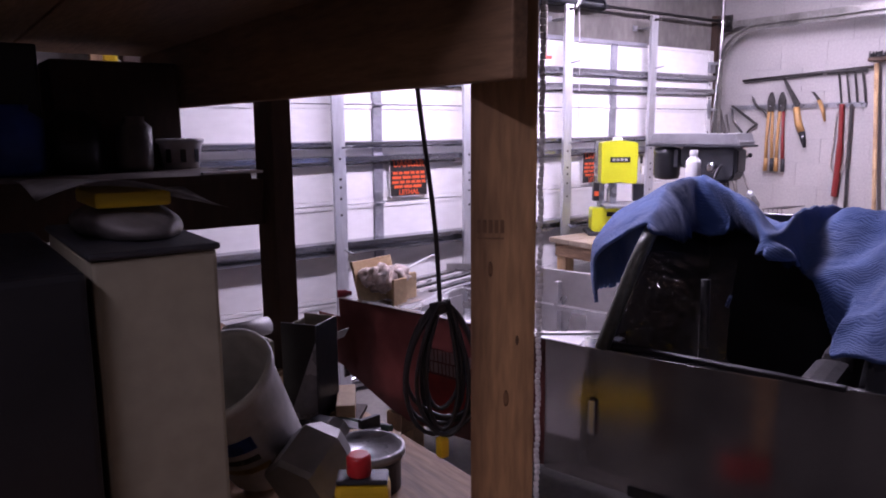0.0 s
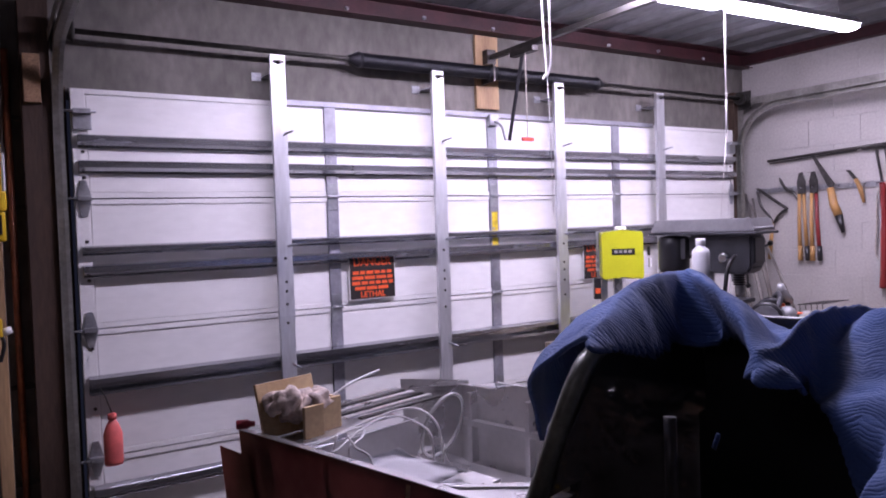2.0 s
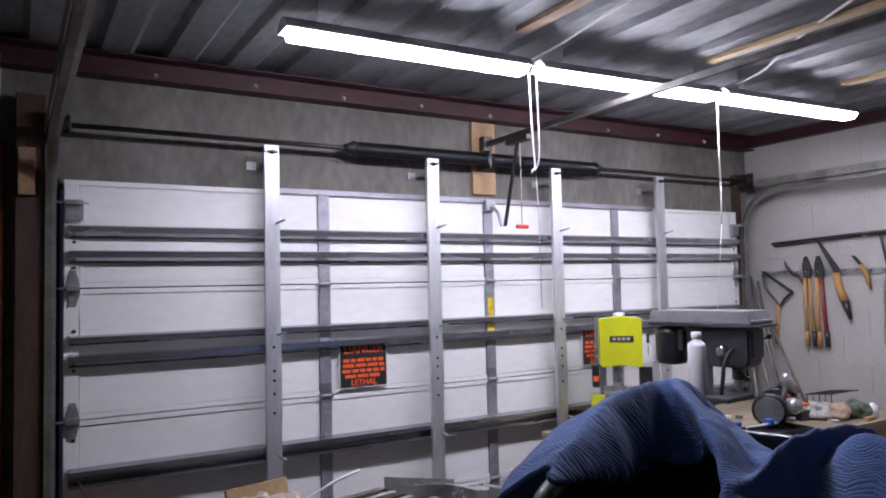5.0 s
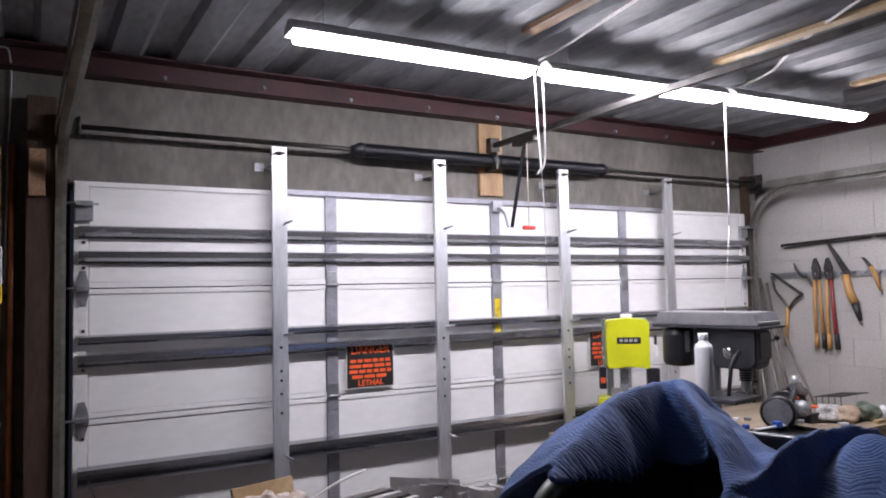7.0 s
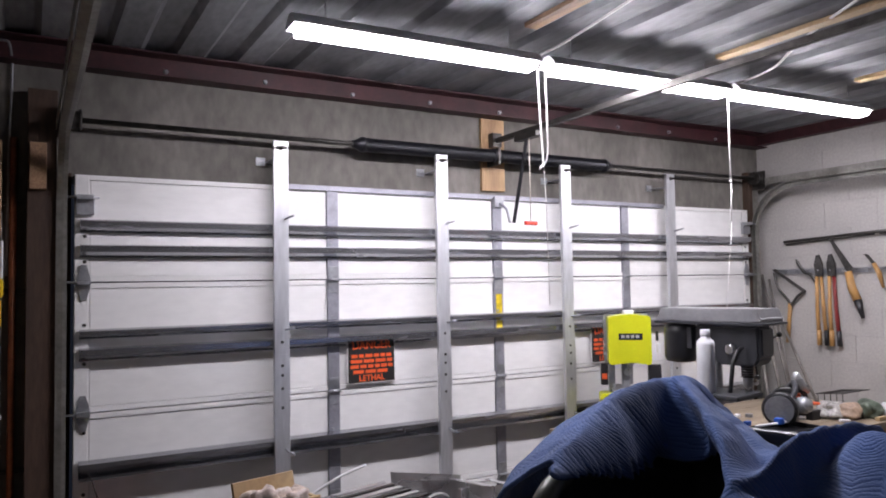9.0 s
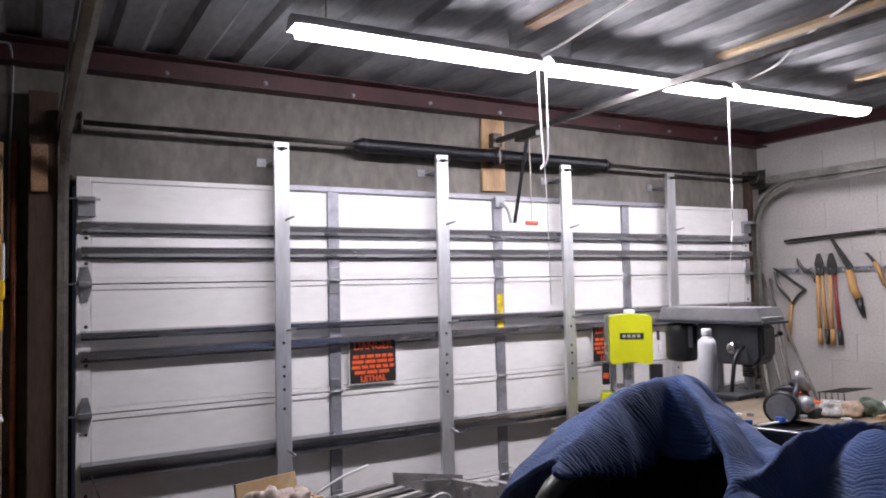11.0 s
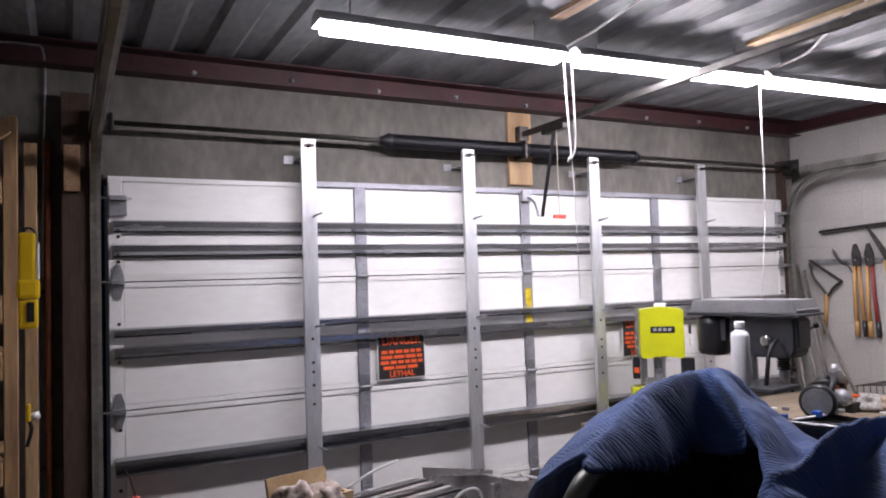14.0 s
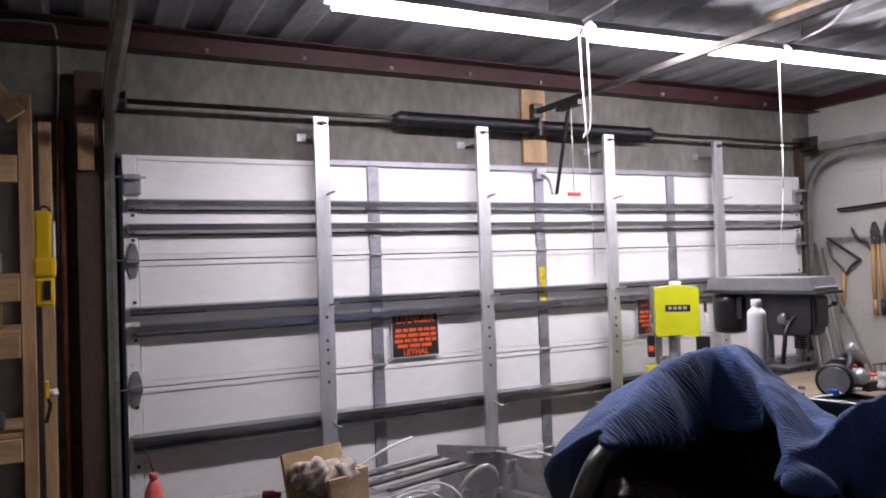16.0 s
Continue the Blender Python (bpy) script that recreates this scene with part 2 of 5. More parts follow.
# hinges and rollers at the joints
for i in (1, 2, 3):
    z = SEAMS[i]
    for x in STILES:
        bm = box(bmn(), x - .03, x + .03, -.011, -.004, z - .075, z + .075, .003)
        tube(bm, [(x - .036, -.016, z), (x + .036, -.016, z)], .009, 8)
        part("hinge", bm, M_GALV, door)
    for x in (0.04, DW - .04):
        bm = prism(bmn(), [(x - .03, z - .02), (x - .012, z - .085), (x + .012, z - .085), (x + .03, z - .02), (x + .03, z + .02), (x + .012, z + .085), (x - .012, z + .085), (x - .03, z + .02)], -.012, -.004, "y")
        box(bm, x - .03, x + .03, -.045, -.012, z - .012, z + .012, .003)
        s = -1 if x < 1 else 1
        tube(bm, [(x, -.03, z), (x + s * .09, -.03, z)], .006, 8)
        part("roller_hinge", bm, M_GALV, door)
for x, s in ((0.045, -1), (DW - .045, 1)):
    bm = box(bmn(), x - .04, x + .04, -.03, -.004, 2.19, 2.285, .003)
    box(bm, x - .04, x + .035, -.06, -.03, 2.262, 2.285, .002)
    tube(bm, [(x + .06, -.045, 2.272), (x + s * .09, -.045, 2.272)], .006, 8)
    part("top_bracket", bm, M_GALV, door)


def strut(z0, z1, depth, t=.003):
    """A brace across the door: the deep one an open lipped channel, the others a hat that slopes back below."""
    h = z1 - z0
    y0 = -0.0065
    yf, zt = y0 - depth, z1 - .007
    if depth > .05:
        out = [(y0, z1), (yf, zt), (yf, zt - .26 * h), (yf + t, zt - .26 * h), (yf + t, zt - t), (y0 - t, z1 - t)]
        out += [(y0 - t, z0 + t), (yf + t, z0 + t), (yf + t, z0 + .17 * h), (yf, z0 + .17 * h), (yf, z0), (y0, z0)]
    else:
        out = [(y0, z1), (yf + .006, z1 - .10 * h), (yf, z1 - .18 * h), (yf, z1 - .58 * h), (y0 - .006, z0 + .12 * h), (y0 - .009, z0 + .07 * h), (y0 - .006, z0), (y0, z0)]
    return prism(bmn(), out, 0.022, DW - .022, "x")


for z0, z1, d in ((2.106, 2.170, .042), (1.984, 2.048, .042), (1.594, 1.640, .042), (1.488, 1.550, .046), (0.935, 1.018, .060), (0.42, 0.49, .042), (0.05, 0.12, .042)):
    part("strut", strut(z0, z1, d), M_STRUT, door)
for x in STILES:
    for z in (2.095, 2.062, 1.972, 1.655, 1.478, 1.03, .925):
        part("bolt", lathe(bmn(), [(.008, 0), (.0085, .003), (.005, .005)], 8, pose(x - .012, -.0065, z, 90, 0, 0)), M_GALV, door)
for z in (2.088, 1.965, 1.66, 1.475, 1.15, .86):
    for x in (.045, DW - .045):
        part("bolt", lathe(bmn(), [(.009, 0), (.009, .004), (.005, .006)], 8, pose(x, -.0045, z, 90, 0, 0)), M_SHAFT, door)
bm = prism(bmn(), [(1.02, DT + .006), (DW - .95, DT + .006), (DW - .95, DT - .022), (1.02, DT - .022)], -.012, -.004, "y")
part("top_rail", bm, M_GALVD, door)
# label, marks, tape
part("label", box(bmn(), STILES[1] - .022, STILES[1] + .022, -.0085, -.0065, 1.52, 1.76), mat("yellow_label", (.75, .55, .02), .5, 0, .2, 30, .2), door)

# storm posts bolted in front of the bracing
for x in (0.985, 1.980, 2.934, 3.917):
    p = thing("storm_post", (x, -.08, 0), "galvanised vertical storm post pinned to the garage door", "post", "storm posts")
    bm = bmn()
    zt = 2.612
    prism(bm, [(x - .04, -.096), (x + .04, -.096), (x + .04, -.072), (x + .037, -.072), (x + .037, -.093), (x - .037, -.093), (x - .037, -.072), (x - .04, -.072)], 0.0, zt, "z")
    part("post_channel", bm, M_ALU, p)
    bm = prism(bmn(), [(x - .042, -.099), (x + .042, -.099), (x + .042, -.075), (x - .042, -.075)], 1.14, 1.47, "z")
    part("splice_sleeve", bm, M_ALU, p)
    bm = lathe(bmn(), [(.012, 0), (.012, .008), (.007, .01), (.007, .03)], 8, pose(x, -.099, zt - .035, 90, 0, 0))
    box(bm, x - .028, x + .028, -.116, -.108, zt - .041, zt - .029, .003, )
    part("wing_nut", bm, M_SHAFT, p)
    for zz, dz in ((2.19, .015), (1.60, .01), (0.97, -.02)):
        bm = tube(bmn(), [(x + .02, -.097, zz), (x + .02, -.13, zz + dz * .3), (x + .045, -.165, zz + dz)], .006, 7)
        part("pin", bm, M_GALV, p)
    for zz in (1.41, 1.36, 1.535, 1.29, 1.19):
        bm = lathe(bmn(), [(.008, 0), (.008, .003), (.004, .004)], 10, pose(x, -.0985, zz, 90, 0, 0))
        part("bolt", bm, M_SHAFT, p)
    bm = box(bmn(), x - .04, x + .04, Y1 - .135, Y1 - .002, zt - .1, zt - .094, .001)
    box(bm, x - .095, x - .042, Y1 - .008, Y1 - .002, zt - .115, zt - .07, .002)
    box(bm, x - .085, x - .052, Y1 - .012, Y1 - .008, zt - .10, zt - .086, .002)
    part("wall_bracket", bm, M_GALV, p)

# warning signs taped to the door
M_SIGNB = mat("sign_black", (.02, .018, .018), .45, 0, .1, 10, .05)
M_SIGNO = mat("sign_orange", (.85, .12, .03), .45, 0, .06, 10, .05)
M_SIGNW = mat("sign_white_edge", (.75, .74, .72), .5)


def words(parent, text, x, y, z, size, material, name="lettering"):
    cu = bpy.data.curves.new(name, "FONT")
    cu.body, cu.size, cu.align_x, cu.align_y, cu.extrude, cu.offset = text, size, "CENTER", "CENTER", .0006, .0012
    tmp = bpy.data.objects.new(name, cu)
    me = bpy.data.meshes.new_from_object(tmp)
    bpy.data.objects.remove(tmp)
    me.materials.clear()
    me.materials.append(material)
    me.transform(Matrix.Translation((x, y, z)) @ Matrix.Rotation(radians(90), 4, "X"))
    ob = new(name, me)
    ob.parent = parent
    ob.matrix_parent_inverse = Matrix.Translation(-Vector(parent.location))
    return ob


for sx in (1.385, 3.182):
    sg = thing("warning_sign", (sx + .15, -.02, 1.27), "black and orange danger sign stuck to the door", "sign", "warning signs")
    part("board", box(bmn(), sx, sx + .300, -.0185, -.0165, 1.268, 1.498), M_SIGNW, sg)
    part("face", box(bmn(), sx + .006, sx + .294, -.0200, -.0186, 1.274, 1.502), M_SIGNB, sg)
    words(sg, "DANGER", sx + .15, -.0206, 1.484, .060, M_SIGNO)
    words(sg, "LETHAL", sx + .15, -.0206, 1.297, .046, M_SIGNO)
    rng = random.Random(4)
    for r in range(4):
        z = 1.425 - .0300 * r
        w = (.125, .13, .132, .115)[r]
        x = sx + .15 - w
        while x < sx + .15 + w - .01:
            l = min(rng.uniform(.025, .075), sx + .15 + w - x)
            part("printed_line", box(bmn(), x, x + l, -.0206, -.0201, z - .0095, z + .0095), M_SIGNO, sg)
            x += l + .009

# ---- torsion spring and shaft over the door ----
sp = thing("torsion_spring", (2.4, -.07, 2.63), "black torsion springs on a steel shaft above the door", "spring")
yS, zS = -.055, 2.640
part("shaft", tube(bmn(), [(-.03, yS, zS), (5.0, yS, zS)], .0135, 10), M_SHAFT, sp)
for a, b in ((1.49, 2.37), (2.43, 3.30)):
    n = 150
    bm = bmn()
    pts = [(a + (b - a) * i / (n * 6), yS + .040 * math.cos(i * math.pi / 3), zS + .040 * math.sin(i * math.pi / 3)) for i in range(n * 6 + 1)]
    tube(bm, pts, .0042, 4)
    tube(bm, [(a, yS, zS), (b, yS, zS)], .036, 12)
    part("coil", bm, M_BLACK, sp)
    for x, s in ((a, -1), (b, 1)):
        part("cone", lathe(bmn(), [(.046, 0), (.046, .02), (.028, .05), (.02, .075)], 14, pose(x, yS, zS, 0, 90 * s, 0)), M_BLACK, sp)
part("centre_plate", box(bmn(), 2.392, 2.408, -.1, Y1 - .022, 2.58, 2.69, .002), M_SHAFT, sp)
for x, s in ((-.045, 1), (4.965, -1)):
    part("cable_drum", lathe(bmn(), [(.02, 0), (.05, .004), (.055, .02), (.045, .024), (.045, .055), (.055, .06), (.05, .07)], 18, pose(x, yS, zS, 0, 90 * s, 0)), M_SHAFT, sp)
    part("end_plate", box(bmn(), x - .01, x - .002, -.12, Y1 - .002, 2.55, 2.7, .002), M_SHAFT, sp)
solid("header_board", box(bmn(), 2.352, 2.530, 0.035, Y1 - .001, 2.428, 2.90, .004), M_PINE, "pine mounting board bolted to the concrete", "board")
structure("trim_west", box(bmn(), -.20, -.075, -.03, Y1 - .002, 0, 2.78, .004), M_DARKWOOD, "dark stained timber door jamb")
# dark strips added so no outside glow shows past the door edges
for x in (-.045, DW + .012):
    structure("trim_stop", box(bmn(), x, x + .033, .0525, Y1 - .002, 0, DT + .01), M_DARKWOOD, "dark strip added to black out the gap behind the door edge")
structure("trim_door", box(bmn(), 4.905, 4.965, .0, Y1 - .002, 0, 2.7, .004), M_DARKWOOD, "dark timber jamb beside the door")

# tracks of the door, upright, curved, then level under the roof
M_TRACK = mat("galvanised_track", (.36, .35, .32), .45, .7, .2, 6, .2, .1, 50)


def track(name, x, s):
    tr = thing(name, (x, -.05, 0), "galvanised steel garage door track, curved at the top", "track", "door tracks")
    r, zc = .36, 2.20
    path = [(-.03, 0.02), (-.03, zc)]
    path += [(-.03 - r * (1 - math.cos(t)), zc + r * math.sin(t)) for t in [math.pi / 2 * k / 12 for k in range(1, 13)]]
    path += [(-.9, zc + r), (-3.2, zc + r + .02)]
    prof = [(-.022, -.016), (-.022, .016), (.004, .022), (.022, .022), (.022, .016), (.004, .016), (-.018, .012), (-.018, -.012), (.004, -.016), (.022, -.016), (.022, -.022), (.004, -.022)]
    bm = bmn()
    rings = []
    for i, (y, z) in enumerate(path):
        a, b = path[max(0, i - 1)], path[min(len(path) - 1, i + 1)]
        d = Vector((0, b[0] - a[0], b[1] - a[1])).normalized()
        nrm = Vector((0, -d.z, d.y))
        rings.append([bm.verts.new(Vector((x, y, z)) + Vector((-s * p, 0, 0)) + nrm * q) for p, q in prof])
    n = len(prof)
    for A, B in zip(rings, rings[1:]):
        for k in range(n):
            bm.faces.new((A[k], A[(k + 1) % n], B[(k + 1) % n], B[k]))
    bmesh.ops.recalc_face_normals(bm, faces=bm.faces)
    part("rail", bm, M_TRACK, tr)
    bm = prism(bmn(), [(x + s * .02, Y1 - .002), (x + s * .02, -.05), (x + s * .024, -.05), (x + s * .024, Y1 - .008), (x + s * .055, Y1 - .008), (x + s * .055, Y1 - .002)], 0.05, 2.55, "z")
    part("wall_angle", bm, M_TRACK, tr)
    bm = prism(bmn(), [(x + s * .024, 2.59), (x + s * .028, 2.59), (x + s * .028, 2.64), (x + s * .024, 2.64)], -3.2, Y1 - .01, "y")
    part("top_angle", bm, M_TRACK, tr)
    bm = box(bmn(), x + s * .022, x + s * .027, -3.2, -3.16, 2.56, 3.03)
    part("hanger", bm, M_TRACK, tr)


track("door_track", -.055, -1)
track("door_track", DW + .055, 1)

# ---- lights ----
# the last fixture is out of view, added as dim fill from behind
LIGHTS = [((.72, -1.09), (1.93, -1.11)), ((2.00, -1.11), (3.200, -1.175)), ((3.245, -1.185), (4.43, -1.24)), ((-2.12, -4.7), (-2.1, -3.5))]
M_FIX = mat("white_enamel_fixture", (.7, .7, .72), .4)
M_TUBEFILL = glow("led_diffuser_fill", (0.92, 0.93, 1.0), TUBE * .22)
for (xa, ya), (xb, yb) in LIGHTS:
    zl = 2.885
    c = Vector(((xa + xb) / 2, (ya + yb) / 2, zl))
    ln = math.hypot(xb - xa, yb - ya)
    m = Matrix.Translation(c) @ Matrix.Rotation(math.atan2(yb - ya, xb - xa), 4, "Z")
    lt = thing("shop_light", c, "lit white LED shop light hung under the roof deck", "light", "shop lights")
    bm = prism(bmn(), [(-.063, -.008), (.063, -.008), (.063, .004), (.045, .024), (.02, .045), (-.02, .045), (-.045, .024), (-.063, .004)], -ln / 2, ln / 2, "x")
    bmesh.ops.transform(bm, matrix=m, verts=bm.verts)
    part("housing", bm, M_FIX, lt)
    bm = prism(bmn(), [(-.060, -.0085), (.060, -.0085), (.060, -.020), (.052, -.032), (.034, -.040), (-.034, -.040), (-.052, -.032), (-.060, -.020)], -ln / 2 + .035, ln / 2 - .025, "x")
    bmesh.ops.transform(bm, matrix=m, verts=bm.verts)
    part("diffuser", bm, M_TUBEL if xa > -1 else M_TUBEFILL, lt, "glowing white diffuser")
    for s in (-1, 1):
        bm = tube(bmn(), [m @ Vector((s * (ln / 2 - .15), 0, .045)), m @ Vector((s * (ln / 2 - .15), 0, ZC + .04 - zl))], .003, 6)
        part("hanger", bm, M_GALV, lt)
# ---- aircraft fuselage, in its own axes: a aft, b across, from the foot of the canopy bow ----
FO, FA, FB = Vector((.78, -2.40, 0)), Vector((.27, -.963, 0)), Vector((.963, .27, 0))
FM = Matrix(((FA.x, FB.x, 0, FO.x), (FA.y, FB.y, 0, FO.y), (0, 0, 1, 0), (0, 0, 0, 1)))


def loc(a, b, z):
    return FO + FA * a + FB * b + Vector((0, 0, z))


def local(bm):
    """Moves a mesh built in the fuselage's axes into the room."""
    bmesh.ops.transform(bm, matrix=FM, verts=bm.verts)
    bmesh.ops.recalc_face_normals(bm, faces=bm.faces)
    return bm


def spline(ctrl, n=10):
    """A smooth run through points."""
    P = [Vector(c) for c in ctrl]
    P = [P[0] * 2 - P[1]] + P + [P[-1] * 2 - P[-2]]
    out = []
    for i in range(1, len(P) - 2):
        for k in range(n):
            t = k / n
            out.append(.5 * ((2 * P[i]) + (-P[i - 1] + P[i + 1]) * t + (2 * P[i - 1] - 5 * P[i] + 4 * P[i + 1] - P[i + 2]) * t * t + (-P[i - 1] + 3 * P[i] - 3 * P[i + 1] + P[i + 2]) * t ** 3))
    return out + [P[-2]]


SILL, BELLY = .945, .44
fus = thing("aircraft_fuselage", loc(0, .55, 0), "unfinished bare aluminium light aircraft fuselage, open forward bay", "aircraft")


def near_b(a):
    return -.015 + max(0, a - .2) ** 1.4 * .17


def far_b(a):
    return 1.16 - max(0, -a - 1.2) * 1.0 - max(0, a - .2) ** 1.4 * .17


def sheet(pts_a, pts_b, material, name, parent, thick=.004, label=""):
    """A skin between two rows of points."""
    bm = bmn()
    A = [bm.verts.new(p) for p in pts_a]
    B = [bm.verts.new(p) for p in pts_b]
    for k in range(len(A) - 1):
        bm.faces.new((A[k], A[k + 1], B[k + 1], B[k]))
    bmesh.ops.solidify(bm, geom=bm.faces[:], thickness=thick)
    return part(name, bm, material, parent, label)


def keel(a):
    return BELLY + (0 if a > -.95 else (-.95 - a) * .45)


# film colour also holds the timber rack's red-brown reflection
M_FILMR = mat("red_brown_film_and_reflection", (.34, .145, .125), .20, .30, .35, 1.6, .2, .02, 8, col2=(.13, .055, .052))
M_SKINS = mat("smudged_aluminium_skin", (.62, .59, .57), .12, .95, .12, 1.4, .10, .006, 9, col2=(.44, .41, .40))
aft = [-.22 + .1 * k for k in range(4)] + [.18 + .2 * k for k in range(12)]
fore = [-1.32 + .1 * k for k in range(12)]
sheet([loc(a, near_b(a), SILL) for a in fore], [loc(a, near_b(a) + .02, keel(a)) for a in fore], M_FILMR, "side_skin", fus, .004, "aluminium skin under film, the rack's red-brown reflection in its colour")
sheet([loc(a, near_b(a), SILL) for a in aft], [loc(a, near_b(a) + .002, keel(a)) for a in aft], M_SKINS, "side_skin", fus)
allA = fore + aft[1:]
sheet([loc(a, far_b(a), SILL - .03 * (a < -1.0)) for a in allA], [loc(a, far_b(a) - .02, keel(a)) for a in allA], M_SKIND, "side_skin", fus)
sheet([loc(a, near_b(a) + .02, keel(a) + .005) for a in allA], [loc(a, far_b(a) - .02, keel(a) + .005) for a in allA], M_SKIND, "belly_skin", fus)
# lower nose flap that stands out past the upper skin
sheet([loc(-1.45, -.022, .865), loc(-1.25, -.022, .86)], [loc(-1.43, -.014, .66), loc(-1.23, -.010, .60)], M_FILMR, "nose_flap", fus)
# folded top edges
bm = bmn()
for k in range(len(allA) - 1):
    a0, a1 = allA[k], allA[k + 1]
    for s, fb in ((1, near_b), (-1, far_b)):
        z = SILL if s > 0 else SILL - .03 * (a0 < -1.05)
        v = [bm.verts.new(loc(a, fb(a) + s * w, z + .003)) for a, w in ((a0, 0), (a1, 0), (a1, .028), (a0, .028))]
        bm.faces.new(v)
bmesh.ops.remove_doubles(bm, verts=bm.verts, dist=.0005)
bmesh.ops.solidify(bm, geom=bm.faces[:], thickness=.003)
part("longeron", bm, M_SKIND, fus)
# firewall, cross bulkhead, bay floor and ribs
part("firewall", local(box(bmn(), -1.315, -1.305, .0, .92, BELLY + .12, .79, .002)), M_SKIND, fus)
part("bulkhead", local(box(bmn(), -.078, -.072, .0, 1.13, BELLY + .02, SILL - .10, .001)), M_SKIND, fus)
bm = prism(bmn(), [(-.34, .012), (-.30, .012), (-.06, .20), (-.06, 1.12), (-.09, 1.12), (-.09, .215)], SILL - .03, SILL + .002, "z")
part("coaming", local(bm), M_SKIND, fus)
part("coaming_plate", local(prism(bmn(), [(-.28, .016), (.0, .016), (.0, .19), (-.07, .19)], SILL - .008, SILL - .004, "z")), M_SKIND, fus)
part("bay_floor", local(box(bmn(), -1.30, -.08, .03, 1.09, .56, .565)), M_SKIND, fus)
for a in (-1.15, -.82):
    part("rib", local(box(bmn(), a, a + .025, 1.09, 1.138, .565, SILL - .05, .002)), M_SKIND, fus)
    part("rib", local(box(bmn(), a, a + .025, .012, .045, .565, SILL - .02, .002)), M_SKIND, fus)
part("stringer", local(box(bmn(), -1.2, -.5, 1.09, 1.13, .74, .765, .002)), M_SKIND, fus)
bm = local(box(bmn(), -1.1, -.62, .30, .33, .565, .70, .002))
part("bay_divider", bm, M_SKIND, fus)
# raised plate at the far front corner
sheet([loc(-1.43, .93, .955), loc(-1.2, 1.165, .935)], [loc(-1.41, .93, .70), loc(-1.2, 1.15, .66)], M_SKIND, "corner_plate", fus, .003)
# open deck strips over the nose
for k in range(6):
    bm = local(box(bmn(), -1.40 + .055 * k, -1.375 + .055 * k, .25 + .03 * k, .86, .925, .933, .001))
    part("deck_strip", bm, M_SHAFT if k % 2 else M_SKIND, fus)
part("deck_plate", local(box(bmn(), -1.31, -1.08, .03, .60, .905, .909)), M_SKIND, fus)
# stripes and marks on the film
M_CREAM = mat("cream_tape", (.55, .42, .26), .5, 0, .15, 9, .1)
sheet([loc(-.43, near_b(0) - .004, .935), loc(-.413, near_b(0) - .004, .935)], [loc(-.505, near_b(0) + .013, .52), loc(-.485, near_b(0) + .013, .52)], M_CREAM, "tape_strip", fus, -.001)
M_PINK = mat("faded_print", (.55, .47, .45), .5, 0, .2, 14, .2)
M_REDM = mat("red_print", (.60, .05, .03), .45, 0, .15, 9, .1)
rng = random.Random(8)
for r, (z, h) in enumerate(((.755, .05), (.703, .045))):
    a = -.80
    for k in range(11):
        w = rng.uniform(.012, .022)
        t = (SILL - z) / (SILL - BELLY) * .02
        sheet([loc(a, near_b(0) + t - .006, z + h), loc(a + w, near_b(0) + t - .006, z + h)], [loc(a, near_b(0) + t - .003, z), loc(a + w, near_b(0) + t - .003, z)], M_PINK, "printed_mark", fus, -.001)
        a += w + .006
sheet([loc(-.81, near_b(0) + .003, .695), loc(-.54, near_b(0) + .003, .695)], [loc(-.80, near_b(0) + .010, .51), loc(-.56, near_b(0) + .010, .53)], M_REDM, "red_mark", fus, -.001)
# step and latch on the side
part("latch_handle", local(box(bmn(), -.035, -.005, -.030, -.008, .63, .76, .006)), M_SKIN, fus)
part("clip", local(box(bmn(), .12, .30, -.018, .03, BELLY - .005, BELLY + .035, .004)), M_BLACKP, fus)
# the cockpit: bows, seats, rear deck
M_FRAME = mat("primed_canopy_frame", (.17, .18, .155), .4, .35, .2, 9, .2, .1, 60)
bow = spline([(0, .0, SILL), (.03, .025, 1.06), (.075, .06, 1.22), (.098, .10, 1.31), (.075, .2, 1.335), (.01, .42, 1.35), (-.05, .65, 1.385), (-.06, .88, 1.405), (-.03, 1.0, 1.33), (.0, 1.1, 1.15), (0, 1.13, SILL)], 4)
bm = tube(bmn(), [loc(*p) for p in bow], .026, 8)
part("canopy_bow", bm, M_FRAME, fus)
# opaque dark sheet across the bow, standing in for the cockpit's shade
bm = bmn()
f = bm.faces.new([bm.verts.new(loc(p[0] + .004, p[1], p[2])) for p in bow[1:-1]])
bmesh.ops.triangulate(bm, faces=[f])
bmesh.ops.solidify(bm, geom=bm.faces[:], thickness=.003)
part("windscreen", bm, mat("cockpit_shade_black", (.03, .03, .033), .45), fus, "dark sheet standing in for the shade inside the cockpit")
M_SEAT = mat("grey_seat_cloth", (.10, .095, .095), .85, 0, .15, 20, .2, .3, 120)
M_ACR = bpy.data.materials.new("clear_acrylic")
M_ACR.use_nodes = True
_n, _l = M_ACR.node_tree.nodes, M_ACR.node_tree.links
_gl, _tr, _mx, _bp, _nz = (_n.new(k) for k in ("ShaderNodeBsdfGlossy", "ShaderNodeBsdfTransparent", "ShaderNodeMixShader", "ShaderNodeBump", "ShaderNodeTexNoise"))
_gl.inputs["Roughness"].default_value = .09
_tr.inputs["Color"].default_value = (.80, .80, .82, 1)
_nz.inputs["Scale"].default_value = 3.5
_bp.inputs["Strength"].default_value, _bp.inputs["Distance"].default_value = .6, .05
_mx.inputs[0].default_value = .10
_l.new(_nz.outputs["Fac"], _bp.inputs["Height"])
